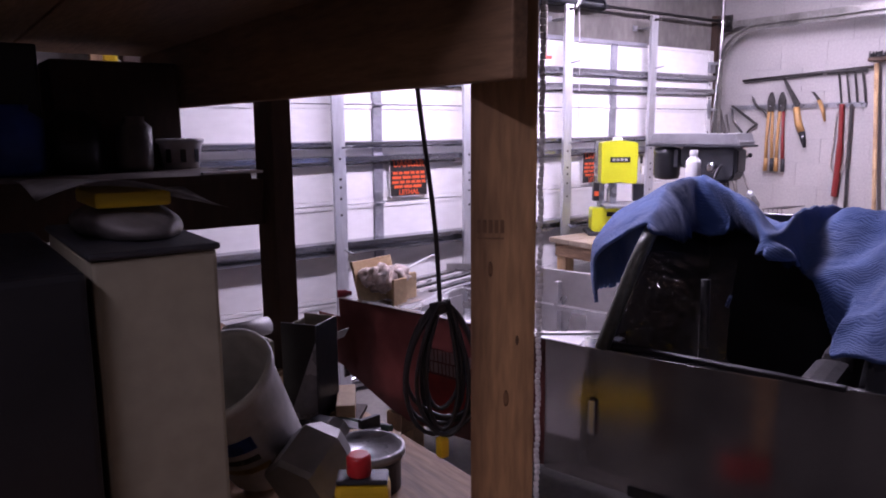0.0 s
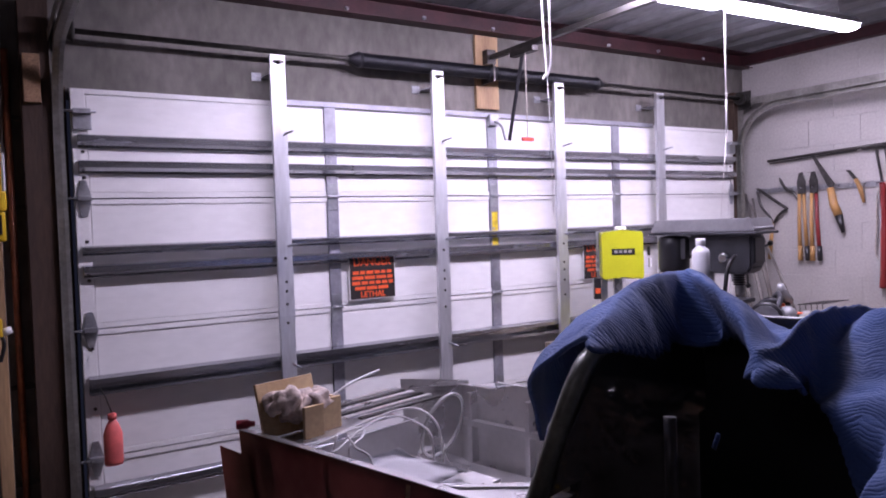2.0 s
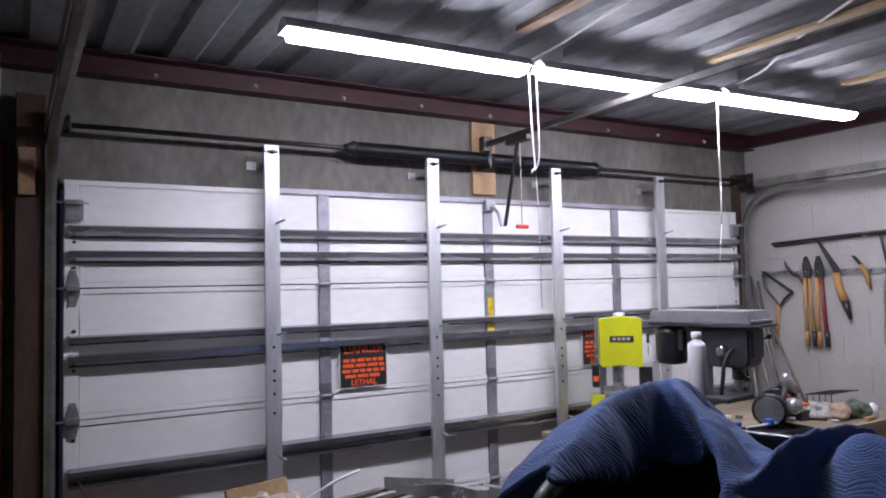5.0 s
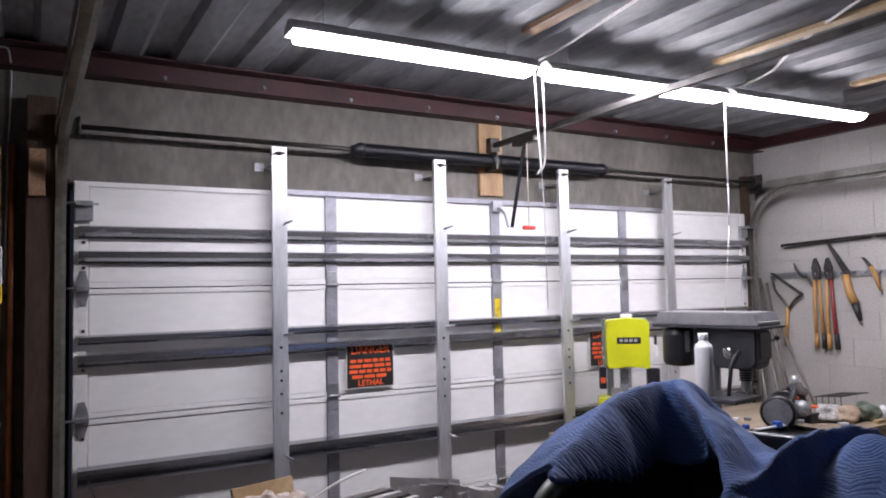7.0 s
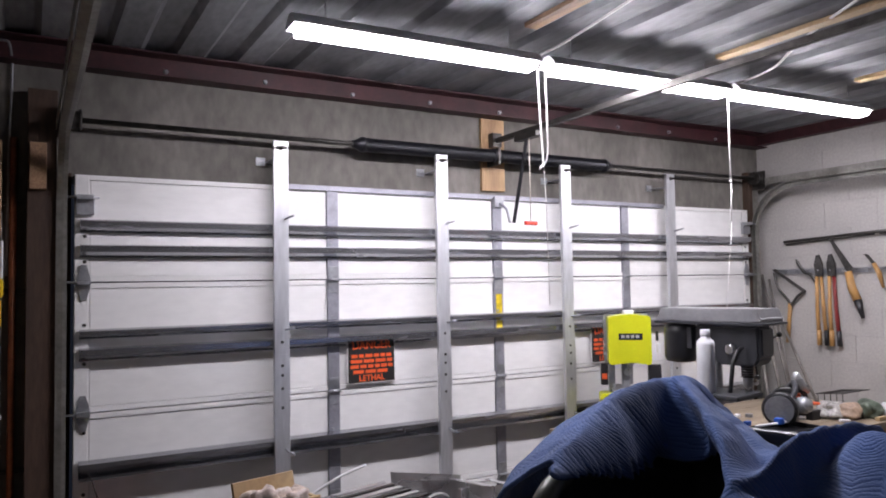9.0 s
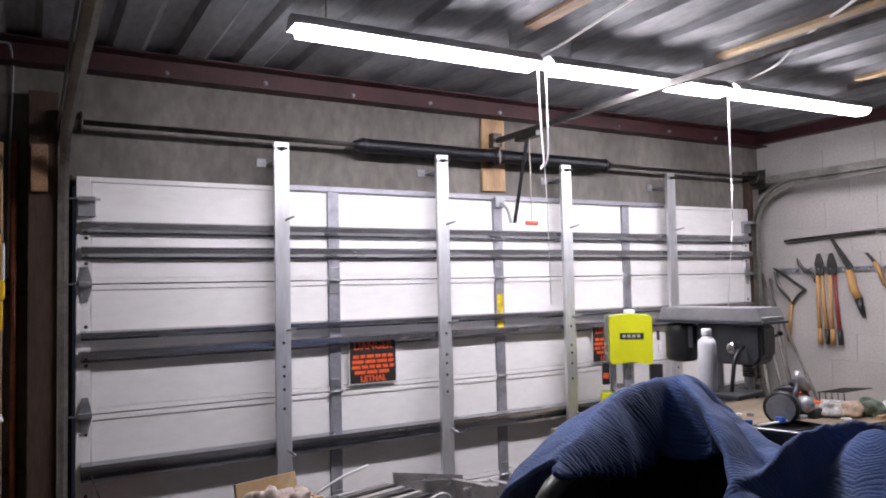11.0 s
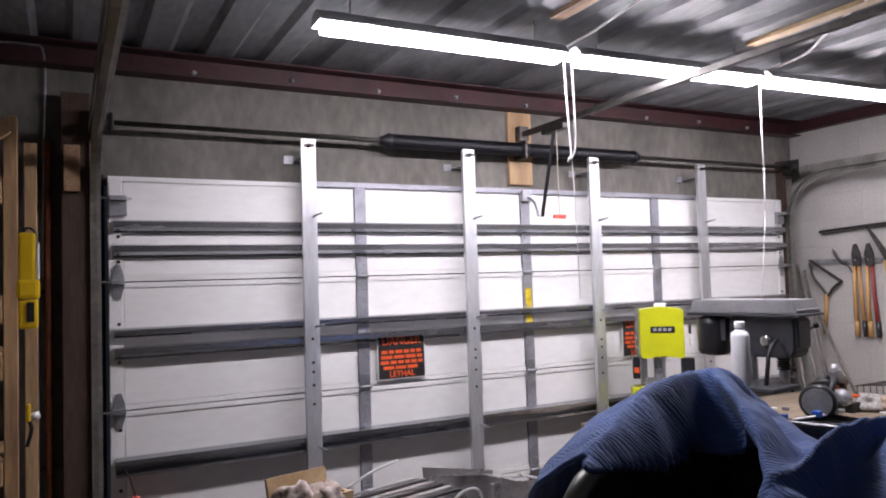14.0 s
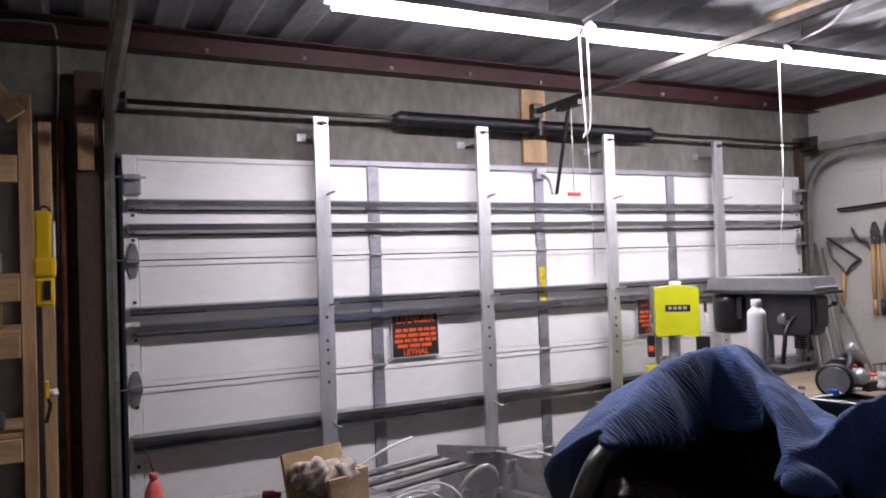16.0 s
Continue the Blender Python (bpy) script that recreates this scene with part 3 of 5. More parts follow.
_l.new(_bp.outputs[0], _gl.inputs["Normal"])
_l.new(_tr.outputs[0], _mx.inputs[1])
_l.new(_gl.outputs[0], _mx.inputs[2])
_l.new(_mx.outputs[0], _n["Material Output"].inputs["Surface"])
bm = bmn()
rows = []
for k in range(9):
    t = k / 8
    rows.append([bm.verts.new(loc(.02 + .09 * t + w * (.40 - .10 * t), .022 + .09 * t * t + .02 * math.sin(3.1 * w), SILL + .02 + .33 * t)) for w in (0, .25, .5, .75, 1)])
for A, B in zip(rows, rows[1:]):
    for k in range(4):
        bm.faces.new((A[k], A[k + 1], B[k + 1], B[k])).smooth = True
part("side_window", bm, M_ACR, fus, "clear acrylic canopy side window")
bow2 = [(.80, .10, SILL), (.80, .2, 1.02), (.8, .45, 1.09), (.8, .8, 1.11), (.8, 1.0, 1.05), (.8, 1.07, SILL)]
bm = tube(bmn(), [loc(*p) for p in spline(bow2, 4)], .02, 8)
part("rear_bow", bm, M_BLACKP, fus)
part("canopy_rail", local(box(bmn(), .0, .76, .02, .05, SILL + .004, SILL + .02, .004)), M_BLACKP, fus)
bm = bmn()
tube(bm, [loc(.30, .16, SILL + .02), loc(.29, .18, 1.20)], .016, 8)
part("canopy_strut", bm, M_BLACKP, fus)
for b in (.14, .60):
    seat = part("seat", local(box(bmn(), .12, .62, b, b + .40, .52, .66, .04)), M_SEAT, fus, "grey upholstered seat")
    part("backrest", local(box(bmn(), .58, .70, b, b + .40, .62, .90, .04)), M_SEAT, seat)
part("instrument_panel", local(box(bmn(), -.068, -.03, .27, 1.10, .50, 1.15, .012)), M_BLACKP, fus)
part("panel_skirt", local(box(bmn(), -.068, -.03, .03, .268, .50, .915, .006)), M_BLACKP, fus)
part("cockpit_floor", local(box(bmn(), -.49, 1.2, .04, 1.08, .47, .475)), M_BLACKP, fus)
# black panel added for the shade under the quilt's far side
part("cockpit_liner", local(box(bmn(), -.02, .95, 1.06, 1.10, .5, 1.34, .01)), M_BLACKP, fus)
bm = bmn()
for k in range(16):
    a0 = .80 + .1 * k
    pts = []
    for t in range(9):
        th = math.pi * t / 8
        w = (far_b(a0) - near_b(a0)) / 2
        pts.append(bm.verts.new(loc(a0, (far_b(a0) + near_b(a0)) / 2 - math.cos(th) * (w - .003), SILL + math.sin(th) * max(.05, .17 - .05 * (a0 - .8)))))
    if k:
        for t in range(8):
            f = bm.faces.new((prev[t], prev[t + 1], pts[t + 1], pts[t]))
            f.smooth = True
    prev = pts
bmesh.ops.solidify(bm, geom=bm.faces[:], thickness=.004)
part("rear_deck", bm, M_SKIND, fus)
# timber trestles that carry it
for a in (-1.0, .9, 2.1):
    st = thing("trestle", loc(a, .55, 0), "low timber trestle carrying the fuselage", "trestle", "trestles")
    part("top_beam", local(box(bmn(), a - .045, a + .045, .0 if a < 2 else .26, 1.1 if a < 2 else .84, keel(a) - .095, keel(a) - .004, .003)), M_PINEX, st)
    for b in ((.08, .98) if a < 2 else (.30, .72)):
        part("leg", local(box(bmn(), a - .04, a + .04, b, b + .08, 0, keel(a) - .096, .003)), M_PINE, st)


# ---- blue quilt over the canopy ----
def ridge(p, pts):
    best = (9, 0, 0)
    for (a0, b0, z0), (a1, b1, z1) in zip(pts, pts[1:]):
        d = Vector((a1 - a0, b1 - b0))
        t = max(0, min(1, (p - Vector((a0, b0))).dot(d) / d.length_squared))
        q = Vector((a0, b0)) + d * t
        l = (p - q).length
        if l < best[0]:
            best = (l, z0 + (z1 - z0) * t, q.x - p.x)
    return best


def quilt_mat():
    m = mat("blue_quilt", (.056, .112, .285), .9, 0, .14, 4, .12, .4, 160)
    nt = m.node_tree
    N, L = nt.nodes, nt.links
    tc = N.new("ShaderNodeUVMap")
    sep = N.new("ShaderNodeSeparateXYZ")
    L.new(tc.outputs[0], sep.inputs[0])

    def op(kind, a, b):
        m_ = N.new("ShaderNodeMath")
        m_.operation = kind
        for k, v in enumerate((a, b)):
            if isinstance(v, (int, float)):
                m_.inputs[k].default_value = v
            else:
                L.new(v, m_.inputs[k])
        return m_.outputs[0]
    # chevron rows of stitching with puffed cloth between them
    wob = N.new("ShaderNodeTexNoise")
    wob.inputs["Scale"].default_value = 9
    L.new(tc.outputs[0], wob.inputs["Vector"])
    zig = op("MULTIPLY", op("PINGPONG", sep.outputs[0], .055), .9)
    run = op("ADD", op("ADD", sep.outputs[1], zig), op("MULTIPLY", wob.outputs["Fac"], .09))
    puff = op("POWER", op("ABSOLUTE", op("SINE", op("MULTIPLY", run, math.pi / .020), 0), 0), .45)
    seam = op("POWER", op("ABSOLUTE", op("SINE", op("MULTIPLY", sep.outputs[0], math.pi / .11), 0), 0), .3)
    mx = N.new("ShaderNodeMath")
    mx.operation = "ADD"
    L.new(puff, mx.inputs[0])
    crease = N.new("ShaderNodeTexNoise")
    crease.inputs["Scale"].default_value, crease.inputs["Detail"].default_value = 22, 4
    L.new(tc.outputs[0], crease.inputs["Vector"])
    L.new(op("ADD", op("MULTIPLY", seam, .6), op("MULTIPLY", crease.outputs["Fac"], 2.6)), mx.inputs[1])
    b = N.new("ShaderNodeBump")
    b.inputs["Strength"].default_value, b.inputs["Distance"].default_value = .45, .006
    L.new(mx.outputs[0], b.inputs["Height"])
    old = [l for l in L if l.to_socket.name == "Normal" and l.to_node.type == "BSDF_PRINCIPLED"]
    if old:
        L.new(old[0].from_socket, b.inputs["Normal"])
    p = N["Principled BSDF"]
    L.new(b.outputs[0], p.inputs["Normal"])
    p.inputs["Sheen Weight"].default_value, p.inputs["Sheen Roughness"].default_value = .06, .5
    return m


M_QUILT = quilt_mat()
R1 = [(.115, .10, 1.395), (.07, .27, 1.425), (.0, .47, 1.445), (-.045, .70, 1.492), (-.05, .92, 1.505), (-.03, 1.15, 1.47), (.0, 1.35, 1.36)]
R2 = [(-.01, .98, 1.512), (.14, .80, 1.475), (.30, .58, 1.42), (.41, .43, 1.335)]
R3 = [(.41, .43, 1.325), (.44, .52, 1.345), (.455, .68, 1.40), (.46, .95, 1.412), (.52, 1.3, 1.36)]
R5 = [(.12, 1.02, 1.41), (.24, .93, 1.355), (.33, .86, 1.325), (.41, .78, 1.34)]
R4 = [(.46, .98, 1.408), (.60, .93, 1.395), (.90, .82, 1.375), (1.3, .70, 1.33), (1.7, .62, 1.27)]


def fall(d, flat, k0, k1, soft=.03):
    """Drop of cloth at a distance from a ridge: gentle up to flat, then steep, with a rounded turn."""
    e = d - flat
    return k0 * d + (k1 - k0) * .5 * (e + math.sqrt(e * e + soft * soft) - (math.sqrt(flat * flat + soft * soft) - flat))


bm = bmn()
uvl = bm.loops.layers.uv.new("UVMap")
V, keepq = {}, {}
NA, NB = 240, 160
for i in range(NA + 1):
    for j in range(NB + 1):
        a, b = -.46 + 2.21 * i / NA, .05 + 1.39 * j / NB
        p = Vector((a, b))
        n1 = noise.noise((a * 3.1, b * 3.3, 1.7))
        n2 = noise.noise((a * 8.5, b * 5, 5.1))
        hs = []
        for pts in (R1, R2, R3, R5, R4):
            l, zz, side = ridge(p, pts)
            if pts is R1:
                if side > 0:        # forward over the bow, then hanging
                    h = zz - fall(l, .285 + .03 * n1 + .05 * max(0, min(1, (b - .15) * 3)), .52, 6.0, .06)
                else:               # a curtain into the open cockpit
                    h = zz - fall(l, .058 + .012 * n2, .30, 9.0, .03)
            elif pts is R2:
                h = zz - (fall(l, .02, .4, 8.0, .015) if side > 0 else fall(l, .07, .30, 1.9, .05))
            elif pts is R3:
                h = zz - (fall(l, .02, .8, 2.6, .03) if side > 0 else fall(l, .010, 1.0, 8.0, .02))
            elif pts is R5:         # the pocket between two folds
                h = zz - fall(l, .11, .22, 3.0, .05)
            else:
                q = max(0, (.98 - .25 * max(0, a - .46)) - b)
                k = .33 + .22 * max(0, min(1, (.80 - a) / .33))
                lump = .022 * math.sin(a * 21 + b * 6 + 2.5 * n1) * min(1, q * 4) + .014 * math.sin(b * 17 - a * 12 + 2 * n2)
                h = zz - (k * q if b < .98 - .25 * max(0, a - .46) else .4 * l) + lump - 5 * max(0, .60 - a) ** 2 - 8 * max(0, .45 - a)
                if a < .70:
                    h -= 2.6 * max(0, q - .48)
            hs.append(h)
        z = math.log(sum(math.exp(38 * h) for h in hs)) / 38
        z += .012 * n1 + .012 * n2 + .007 * noise.noise((a * 15, b * 11, 2)) + .004 * noise.noise((a * 27, b * 22, 7))
        top = hs.index(max(hs))
        # folds that hang back under their ridge
        da = db = 0
        l1, z1, s1 = ridge(p, R1)
        if top == 0 and s1 > 0:
            da = .45 * max(0, z1 - z - .17)
        l2, z2, s2 = ridge(p, R2)
        if top == 1 and s2 > 0:
            u = min(.16, .75 * max(0, z2 - z - .015))
            da, db = .83 * u, .56 * u
        wob = .02 * noise.noise((a * 6, b * 6, 9))
        V[i, j] = bm.verts.new(loc(a + wob + da, b + .02 * n2 + db, z))
        hem = 1.04 + .03 * math.sin(b * 9) + .02 * n1
        if top == 0 and s1 > 0:
            hem = .985 + .015 * n1
            if b < .15 + .14 * max(0, 1.27 - z) / .27:
                hem = 9
        elif top == 0 and b < .105 + .02 * n1:
            hem = 9
        elif top == 0 and b < .55:
            hem = 1.355 - .30 * max(0, b - .10)
        elif top == 0:
            hem = 1.22 + .02 * n1
        elif top == 4:
            hem = .965 + .015 * n1
            if a < .445 + .015 * n2 or (a < .70 and b < .46 - 1.45 * (a - .47) + .035 * math.sin(a * 55)):
                hem = 9
        if top in (1, 2) and b < .45:
            hem = 1.25 + .02 * n1
        elif top == 1:
            hem = 1.22 + .02 * n1
        keepq[i, j] = z > hem
for i in range(NA):
    for j in range(NB):
        q = [(i, j), (i + 1, j), (i + 1, j + 1), (i, j + 1)]
        if all(keepq[k] for k in q):
            f = bm.faces.new([V[k] for k in q])
            f.smooth = True
            for lp, k in zip(f.loops, q):
                lp[uvl].uv = (k[0] * 2.21 / NA, k[1] * 1.39 / NB + V[k].co.z)
bmesh.ops.delete(bm, geom=[v for v in bm.verts if not v.link_faces], context="VERTS")
rim = [v for v in bm.verts if v.is_boundary]
for _ in range(10):
    mid = {v: sum((e.other_vert(v).co for e in v.link_edges if e.is_boundary), Vector()) / 2 for v in rim if sum(e.is_boundary for e in v.link_edges) == 2}
    for v, c in mid.items():
        v.co = v.co.lerp(c, .6)
for _ in range(2):
    bmesh.ops.smooth_vert(bm, verts=bm.verts, factor=.4, use_axis_x=True, use_axis_y=True, use_axis_z=True)
# the side that hangs down beyond the canopy
g = [[bm.verts.new(loc(-.10 + .03 * i, 1.14 + .02 * noise.noise((i * .4, j * .3, 2)), .955 + (.30 + .12 * (i < 6)) * j / 10)) for j in range(11)] for i in range(36)]
for i in range(35):
    for j in range(10):
        bm.faces.new((g[i][j], g[i + 1][j], g[i + 1][j + 1], g[i][j + 1])).smooth = True
bmesh.ops.recalc_face_normals(bm, faces=bm.faces)
bmesh.ops.solidify(bm, geom=bm.faces[:], thickness=.012)
solid("quilt", bm, M_QUILT, "blue quilted moving blanket draped over the canopy", "blanket")

# ---- loose things on the nose ----
M_PLY = mat("light_plywood", (.55, .40, .22), .6, 0, .12, 5, .15, .2, 50, col2=(.42, .28, .14))
M_BAG = mat("crumpled_clear_plastic_bag", (.62, .50, .43), .32, 0, .25, 22, .3, .9, 55)
wbx = thing("wooden_box", (.93, -.62, .93), "open plywood box filled with plastic bags", "box")
part("back_panel", local(box(bmn(), -.007, .007, .0, .26, .0, .205, .003, Matrix.Translation((-1.225, .03, .912)) @ Matrix.Rotation(radians(-15), 4, "Y"))), M_PLY, wbx)
part("front_piece", local(box(bmn(), -1.115, -1.10, .125, .215, .911, 1.03, .003)), M_PLY, wbx)
part("front_piece", local(box(bmn(), -1.15, -1.135, .23, .325, .911, 1.035, .003)), M_PLY, wbx)
part("end_panel", local(box(bmn(), -1.235, -1.151, .31, .325, .911, 1.03, .003)), M_PLY, wbx)
part("divider", local(box(bmn(), -1.23, -1.116, .21, .225, .911, 1.02, .003)), M_PLY, wbx)
K = FM @ Matrix.Translation((-1.22, .12, .93))
rng = random.Random(3)
for k in range(9):
    bm = bmn()
    bmesh.ops.create_icosphere(bm, subdivisions=3, radius=rng.uniform(.034, .05))
    for v in bm.verts:
        v.co *= 1 + .75 * noise.noise(v.co * 34 + Vector((k * 3.1, 0, 0))) + .30 * abs(noise.noise(v.co * 80 + Vector((0, k * 2.3, 0))))
        v.co.y *= 1.35 - .1 * (k % 4)
        v.co.x *= .8 + .12 * (k % 3)
    for f in bm.faces:
        f.smooth = True
    bmesh.ops.transform(bm, matrix=K @ Matrix.Translation((.0 + .028 * (k // 3), -.03 + .075 * (k % 3) + rng.uniform(-.015, .015), .06 + .03 * (k % 3 == 0) + rng.uniform(0, .05))), verts=bm.verts)
    solid("plastic_bag", bm, M_BAG, "crumpled clear plastic bag of small parts in the box", "bag", "bags of parts")
rc = solid("red_cap_bottle", lathe(bmn(), [(.016, -.05), (.018, -.047), (.018, -.01), (.011, 0), (.011, .015), (.007, .018)], 18, Matrix.Translation(loc(-1.285, .012, .967)) @ Matrix.Rotation(radians(90), 4, "Y") @ Matrix.Rotation(radians(20), 4, "X")), mat("dark_red_plastic", (.25, .02, .03), .3), "dark red plastic bottle lying on the nose edge", "bottle")

# white cables curling out of the bay
M_CABLE = mat("white_cable_jacket", (.72, .71, .70), .4, 0, .05, 9)
rng = random.Random(11)


for ctrl in ([(-1.06, .06, .912), (-.967, .071, .93), (-.936, .256, .97), (-.872, .425, 1.0), (-.777, .463, .97), (-.751, .483, .86), (-.76, .49, .60)],
             [(-.98, .05, .90), (-.884, .081, .92), (-.91, .22, .955), (-.897, .362, .98), (-.82, .43, .95), (-.77, .452, .88), (-.78, .46, .60)],
             [(-.95, .10, .80), (-.935, .13, .93), (-.946, .157, .95), (-.923, .244, .96), (-.89, .22, .94), (-.873, .168, .93), (-.86, .13, .90), (-.90, .2, .60)],
             [(-.867, .131, .965), (-.83, .135, .93), (-.755, .144, .88), (-.76, .16, .60)]):
    solid("cable", tube(bmn(), spline([loc(*c) for c in ctrl]), .0042, 7), M_CABLE, "white cable looping out of the open bay", "cable", "cables")
bm = tube(bmn(), spline([loc(-1.38, .42, .95), loc(-1.33, .55, 1.02), loc(-1.30, .68, 1.055)]), .006, 7)
solid("cable", bm, M_CABLE, "white cable looping out of the open bay", "cable", "cables")
# a thin clear hose loop and a paper sheet in the bay
ring = [loc(-1.02 + .05 * math.sin(t), .78 + .12 * math.cos(t), .83 + .14 * math.sin(t)) for t in [2 * math.pi * k / 28 for k in range(28)]]
solid("clear_hose", tube(bmn(), ring, .008, 7, closed=True), mat("clear_hose", (.5, .5, .48), .2, .2), "clear plastic hose coiled in the bay", "hose")
bm = bmn()
g = [[bm.verts.new(loc(-.80 + .065 * i, .06 + .05 * j, .875 + .012 * noise.noise((i * .8, j * .8, 3)) + .02 * (i == 0))) for j in range(6)] for i in range(6)]
for i in range(5):
    for j in range(5):
        bm.faces.new((g[i][j], g[i + 1][j], g[i + 1][j + 1], g[i][j + 1])).smooth = True
bmesh.ops.solidify(bm, geom=bm.faces[:], thickness=.001)
sh = solid("paper_sheet", bm, M_WHITEP, "crumpled white paper lying on a tray in the bay", "paper")
part("bay_tray", local(box(bmn(), -.82, -.38, .03, .36, .845, .855, .002)), M_SKIND, fus)
# ---- workbench along the door ----
M_BENCH = mat("worn_bench_top", (.40, .32, .23), .6, 0, .2, 3.0, .25, .3, 40, col2=(.24, .18, .12), stretch=(.35, 3, 3), island=.2)
wb = thing("workbench", (3.8, -.7, 0), "worn wooden workbench under the power tools", "workbench")
for k in range(5):
    part("plank", box(bmn(), 2.70, 5.06, -1.20 + .21 * k, -.992 + .21 * k, .862, .90, .004), M_BENCH, wb)
part("apron", box(bmn(), 2.72, 5.06, -1.18, -1.14, .765, .861, .003), M_PINEX, wb)
part("apron", box(bmn(), 2.72, 2.76, -1.139, -.20, .765, .861, .003), M_PINEY, wb)
for x in (2.78, 4.98):
    for y in (-1.09, -.25):
        part("leg", box(bmn(), x - .044, x + .044, y - .044, y + .044, 0, .764, .003), M_PINE, wb)

# band saw
bs = thing("band_saw", (3.2, -.34, .9), "yellow-green benchtop band saw with grey frame", "saw")
def rounded(x0, x1, z0, z1, r, y0, y1, bow=0.0):
    out = []
    for cx, cz, s in ((x1 - r, z1 - r, 0), (x0 + r, z1 - r, 90), (x0 + r, z0 + r, 180), (x1 - r, z0 + r, 270)):
        for k in range(5):
            t = radians(s + 22.5 * k)
            out.append((cx + r * math.cos(t), cz + r * math.sin(t)))
        if s == 0 and bow:
            out.append(((x0 + x1) / 2, z1 + bow))
        if s == 180 and bow:
            out.append(((x0 + x1) / 2, z0 + bow))
    return prism(bmn(), out, y0, y1, "y")
hood = part("upper_hood", rounded(3.082, 3.350, 1.292, 1.602, .02, -.42, -.27, .014), M_YEL, bs)
part("hood_back", rounded(3.062, 3.362, 1.285, 1.606, .02, -.268, -.20), M_GREYP, bs)
part("badge", box(bmn(), 3.145, 3.295, -.4225, -.4205, 1.452, 1.492, .0005), M_BLACKP, hood, "black badge with grey bars")
for k in range(4):
    part("badge_mark", box(bmn(), 3.162 + .030 * k, 3.183 + .030 * k, -.4240, -.4226, 1.463, 1.482), mat("grey_badge_bars", (.4, .4, .4), .5), hood)
part("tension_knob", lathe(bmn(), [(.035, 0), (.038, .006), (.038, .024), (.03, .03)], 16, pose(3.22, -.30, 1.607)), M_WHITEP, bs)
part("latch", box(bmn(), 3.396, 3.413, -.36, -.30, 1.36, 1.42, .004), M_WHITEP, bs)
part("latch", box(bmn(), 3.386, 3.401, -.37, -.33, 1.44, 1.50, .004), M_BLACKP, bs)
part("column", box(bmn(), 3.17, 3.22, -.33, -.25, 1.10, 1.29, .004), M_GREYP, bs)
part("column", box(bmn(), 3.085, 3.125, -.33, -.25, 1.10, 1.29, .004), M_GREYP, bs)
part("blade_guard", box(bmn(), 3.33, 3.41, -.40, -.34, 1.16, 1.29, .006), M_BLACKP, bs)
part("switch_box", box(bmn(), 3.03, 3.075, -.40, -.33, 1.16, 1.30, .006), M_BLACKP, bs)
part("switch", box(bmn(), 3.036, 3.068, -.409, -.401, 1.20, 1.235, .002), M_SIGNO, bs)
part("table", box(bmn(), 3.10, 3.52, -.52, -.14, 1.115, 1.135, .004), M_GALV, bs)
lower = part("lower_hood", rounded(3.020, 3.420, .93, 1.108, .02, -.42, -.27, .0), M_YEL, bs)
part("badge", box(bmn(), 3.13, 3.28, -.4225, -.4205, 1.045, 1.08, .0005), M_BLACKP, lower, "black badge")
part("base", box(bmn(), 2.99, 3.47, -.45, -.18, .901, .929, .006), M_DGREY, bs)

bs.rotation_euler = (0, 0, radians(-38))

# drill press, its front to the room
dp = thing("drill_press", (3.17, -1.0, .9), "grey benchtop drill press with black motor", "drill press")
D = Matrix.Translation((3.185, -1.06, 0)) @ Matrix.Rotation(radians(9), 4, "Z")
def dbox(x0, x1, y0, y1, z0, z1, b=.004):
    bm = box(bmn(), x0, x1, y0, y1, z0, z1, b)
    bmesh.ops.transform(bm, matrix=D, verts=bm.verts)
    return bm
bm = prism(bmn(), [(-.34, 1.595), (.30, 1.595), (.30, 1.612), (.285, 1.615), (.27, 1.668), (-.315, 1.668), (-.335, 1.615), (-.34, 1.612)], -.125, .125, "x")
bmesh.ops.bevel(bm, geom=bm.edges[:], offset=.006, segments=2, affect="EDGES")
bmesh.ops.transform(bm, matrix=D, verts=bm.verts)
part("belt_cover", bm, mat("silver_hammered_paint", (.34, .34, .35), .35, .35, .08, 9, .1), dp)
part("cover_lip", dbox(-.135, .135, -.355, .305, 1.580, 1.594), M_DGREY, dp)
bm = prism(bmn(), [(-.30, 1.579), (.08, 1.579), (.08, 1.45), (-.04, 1.40), (-.06, 1.36), (-.27, 1.36), (-.30, 1.40)], -.075, .075, "x")
bmesh.ops.bevel(bm, geom=bm.edges[:], offset=.012, segments=2, affect="EDGES")
bmesh.ops.transform(bm, matrix=D, verts=bm.verts)
part("head_casting", bm, M_DGREY, dp)
part("switch_plate", dbox(-.06, .06, -.312, -.300, 1.42, 1.56, .006), M_BLACKP, dp)
bm = lathe(bmn(), [(.05, 1.575), (.088, 1.565), (.09, 1.53), (.09, 1.385), (.08, 1.36), (.04, 1.352)][::-1], 20, D @ Matrix.Translation((-.03, .20, 0)))
part("motor", bm, M_BLACKP, dp)
part("motor_mount", dbox(-.09, .03, .09, .12, 1.44, 1.56), M_DGREY, dp)
part("quill", lathe(bmn(), [(.028, 1.36), (.028, 1.315), (.018, 1.31), (.018, 1.295), (.026, 1.29), (.026, 1.25), (.015, 1.235), (.005, 1.23), (.004, 1.19)][::-1], 16, D @ Matrix.Translation((0, -.19, 0))), M_GALV, dp)
for k in range(5):
    part("spring_coil", lathe(bmn(), [(.033, -.004), (.037, 0), (.033, .004)], 14, D @ Matrix.Translation((0, -.19, 1.35 - .013 * k))), M_SHAFT, dp)
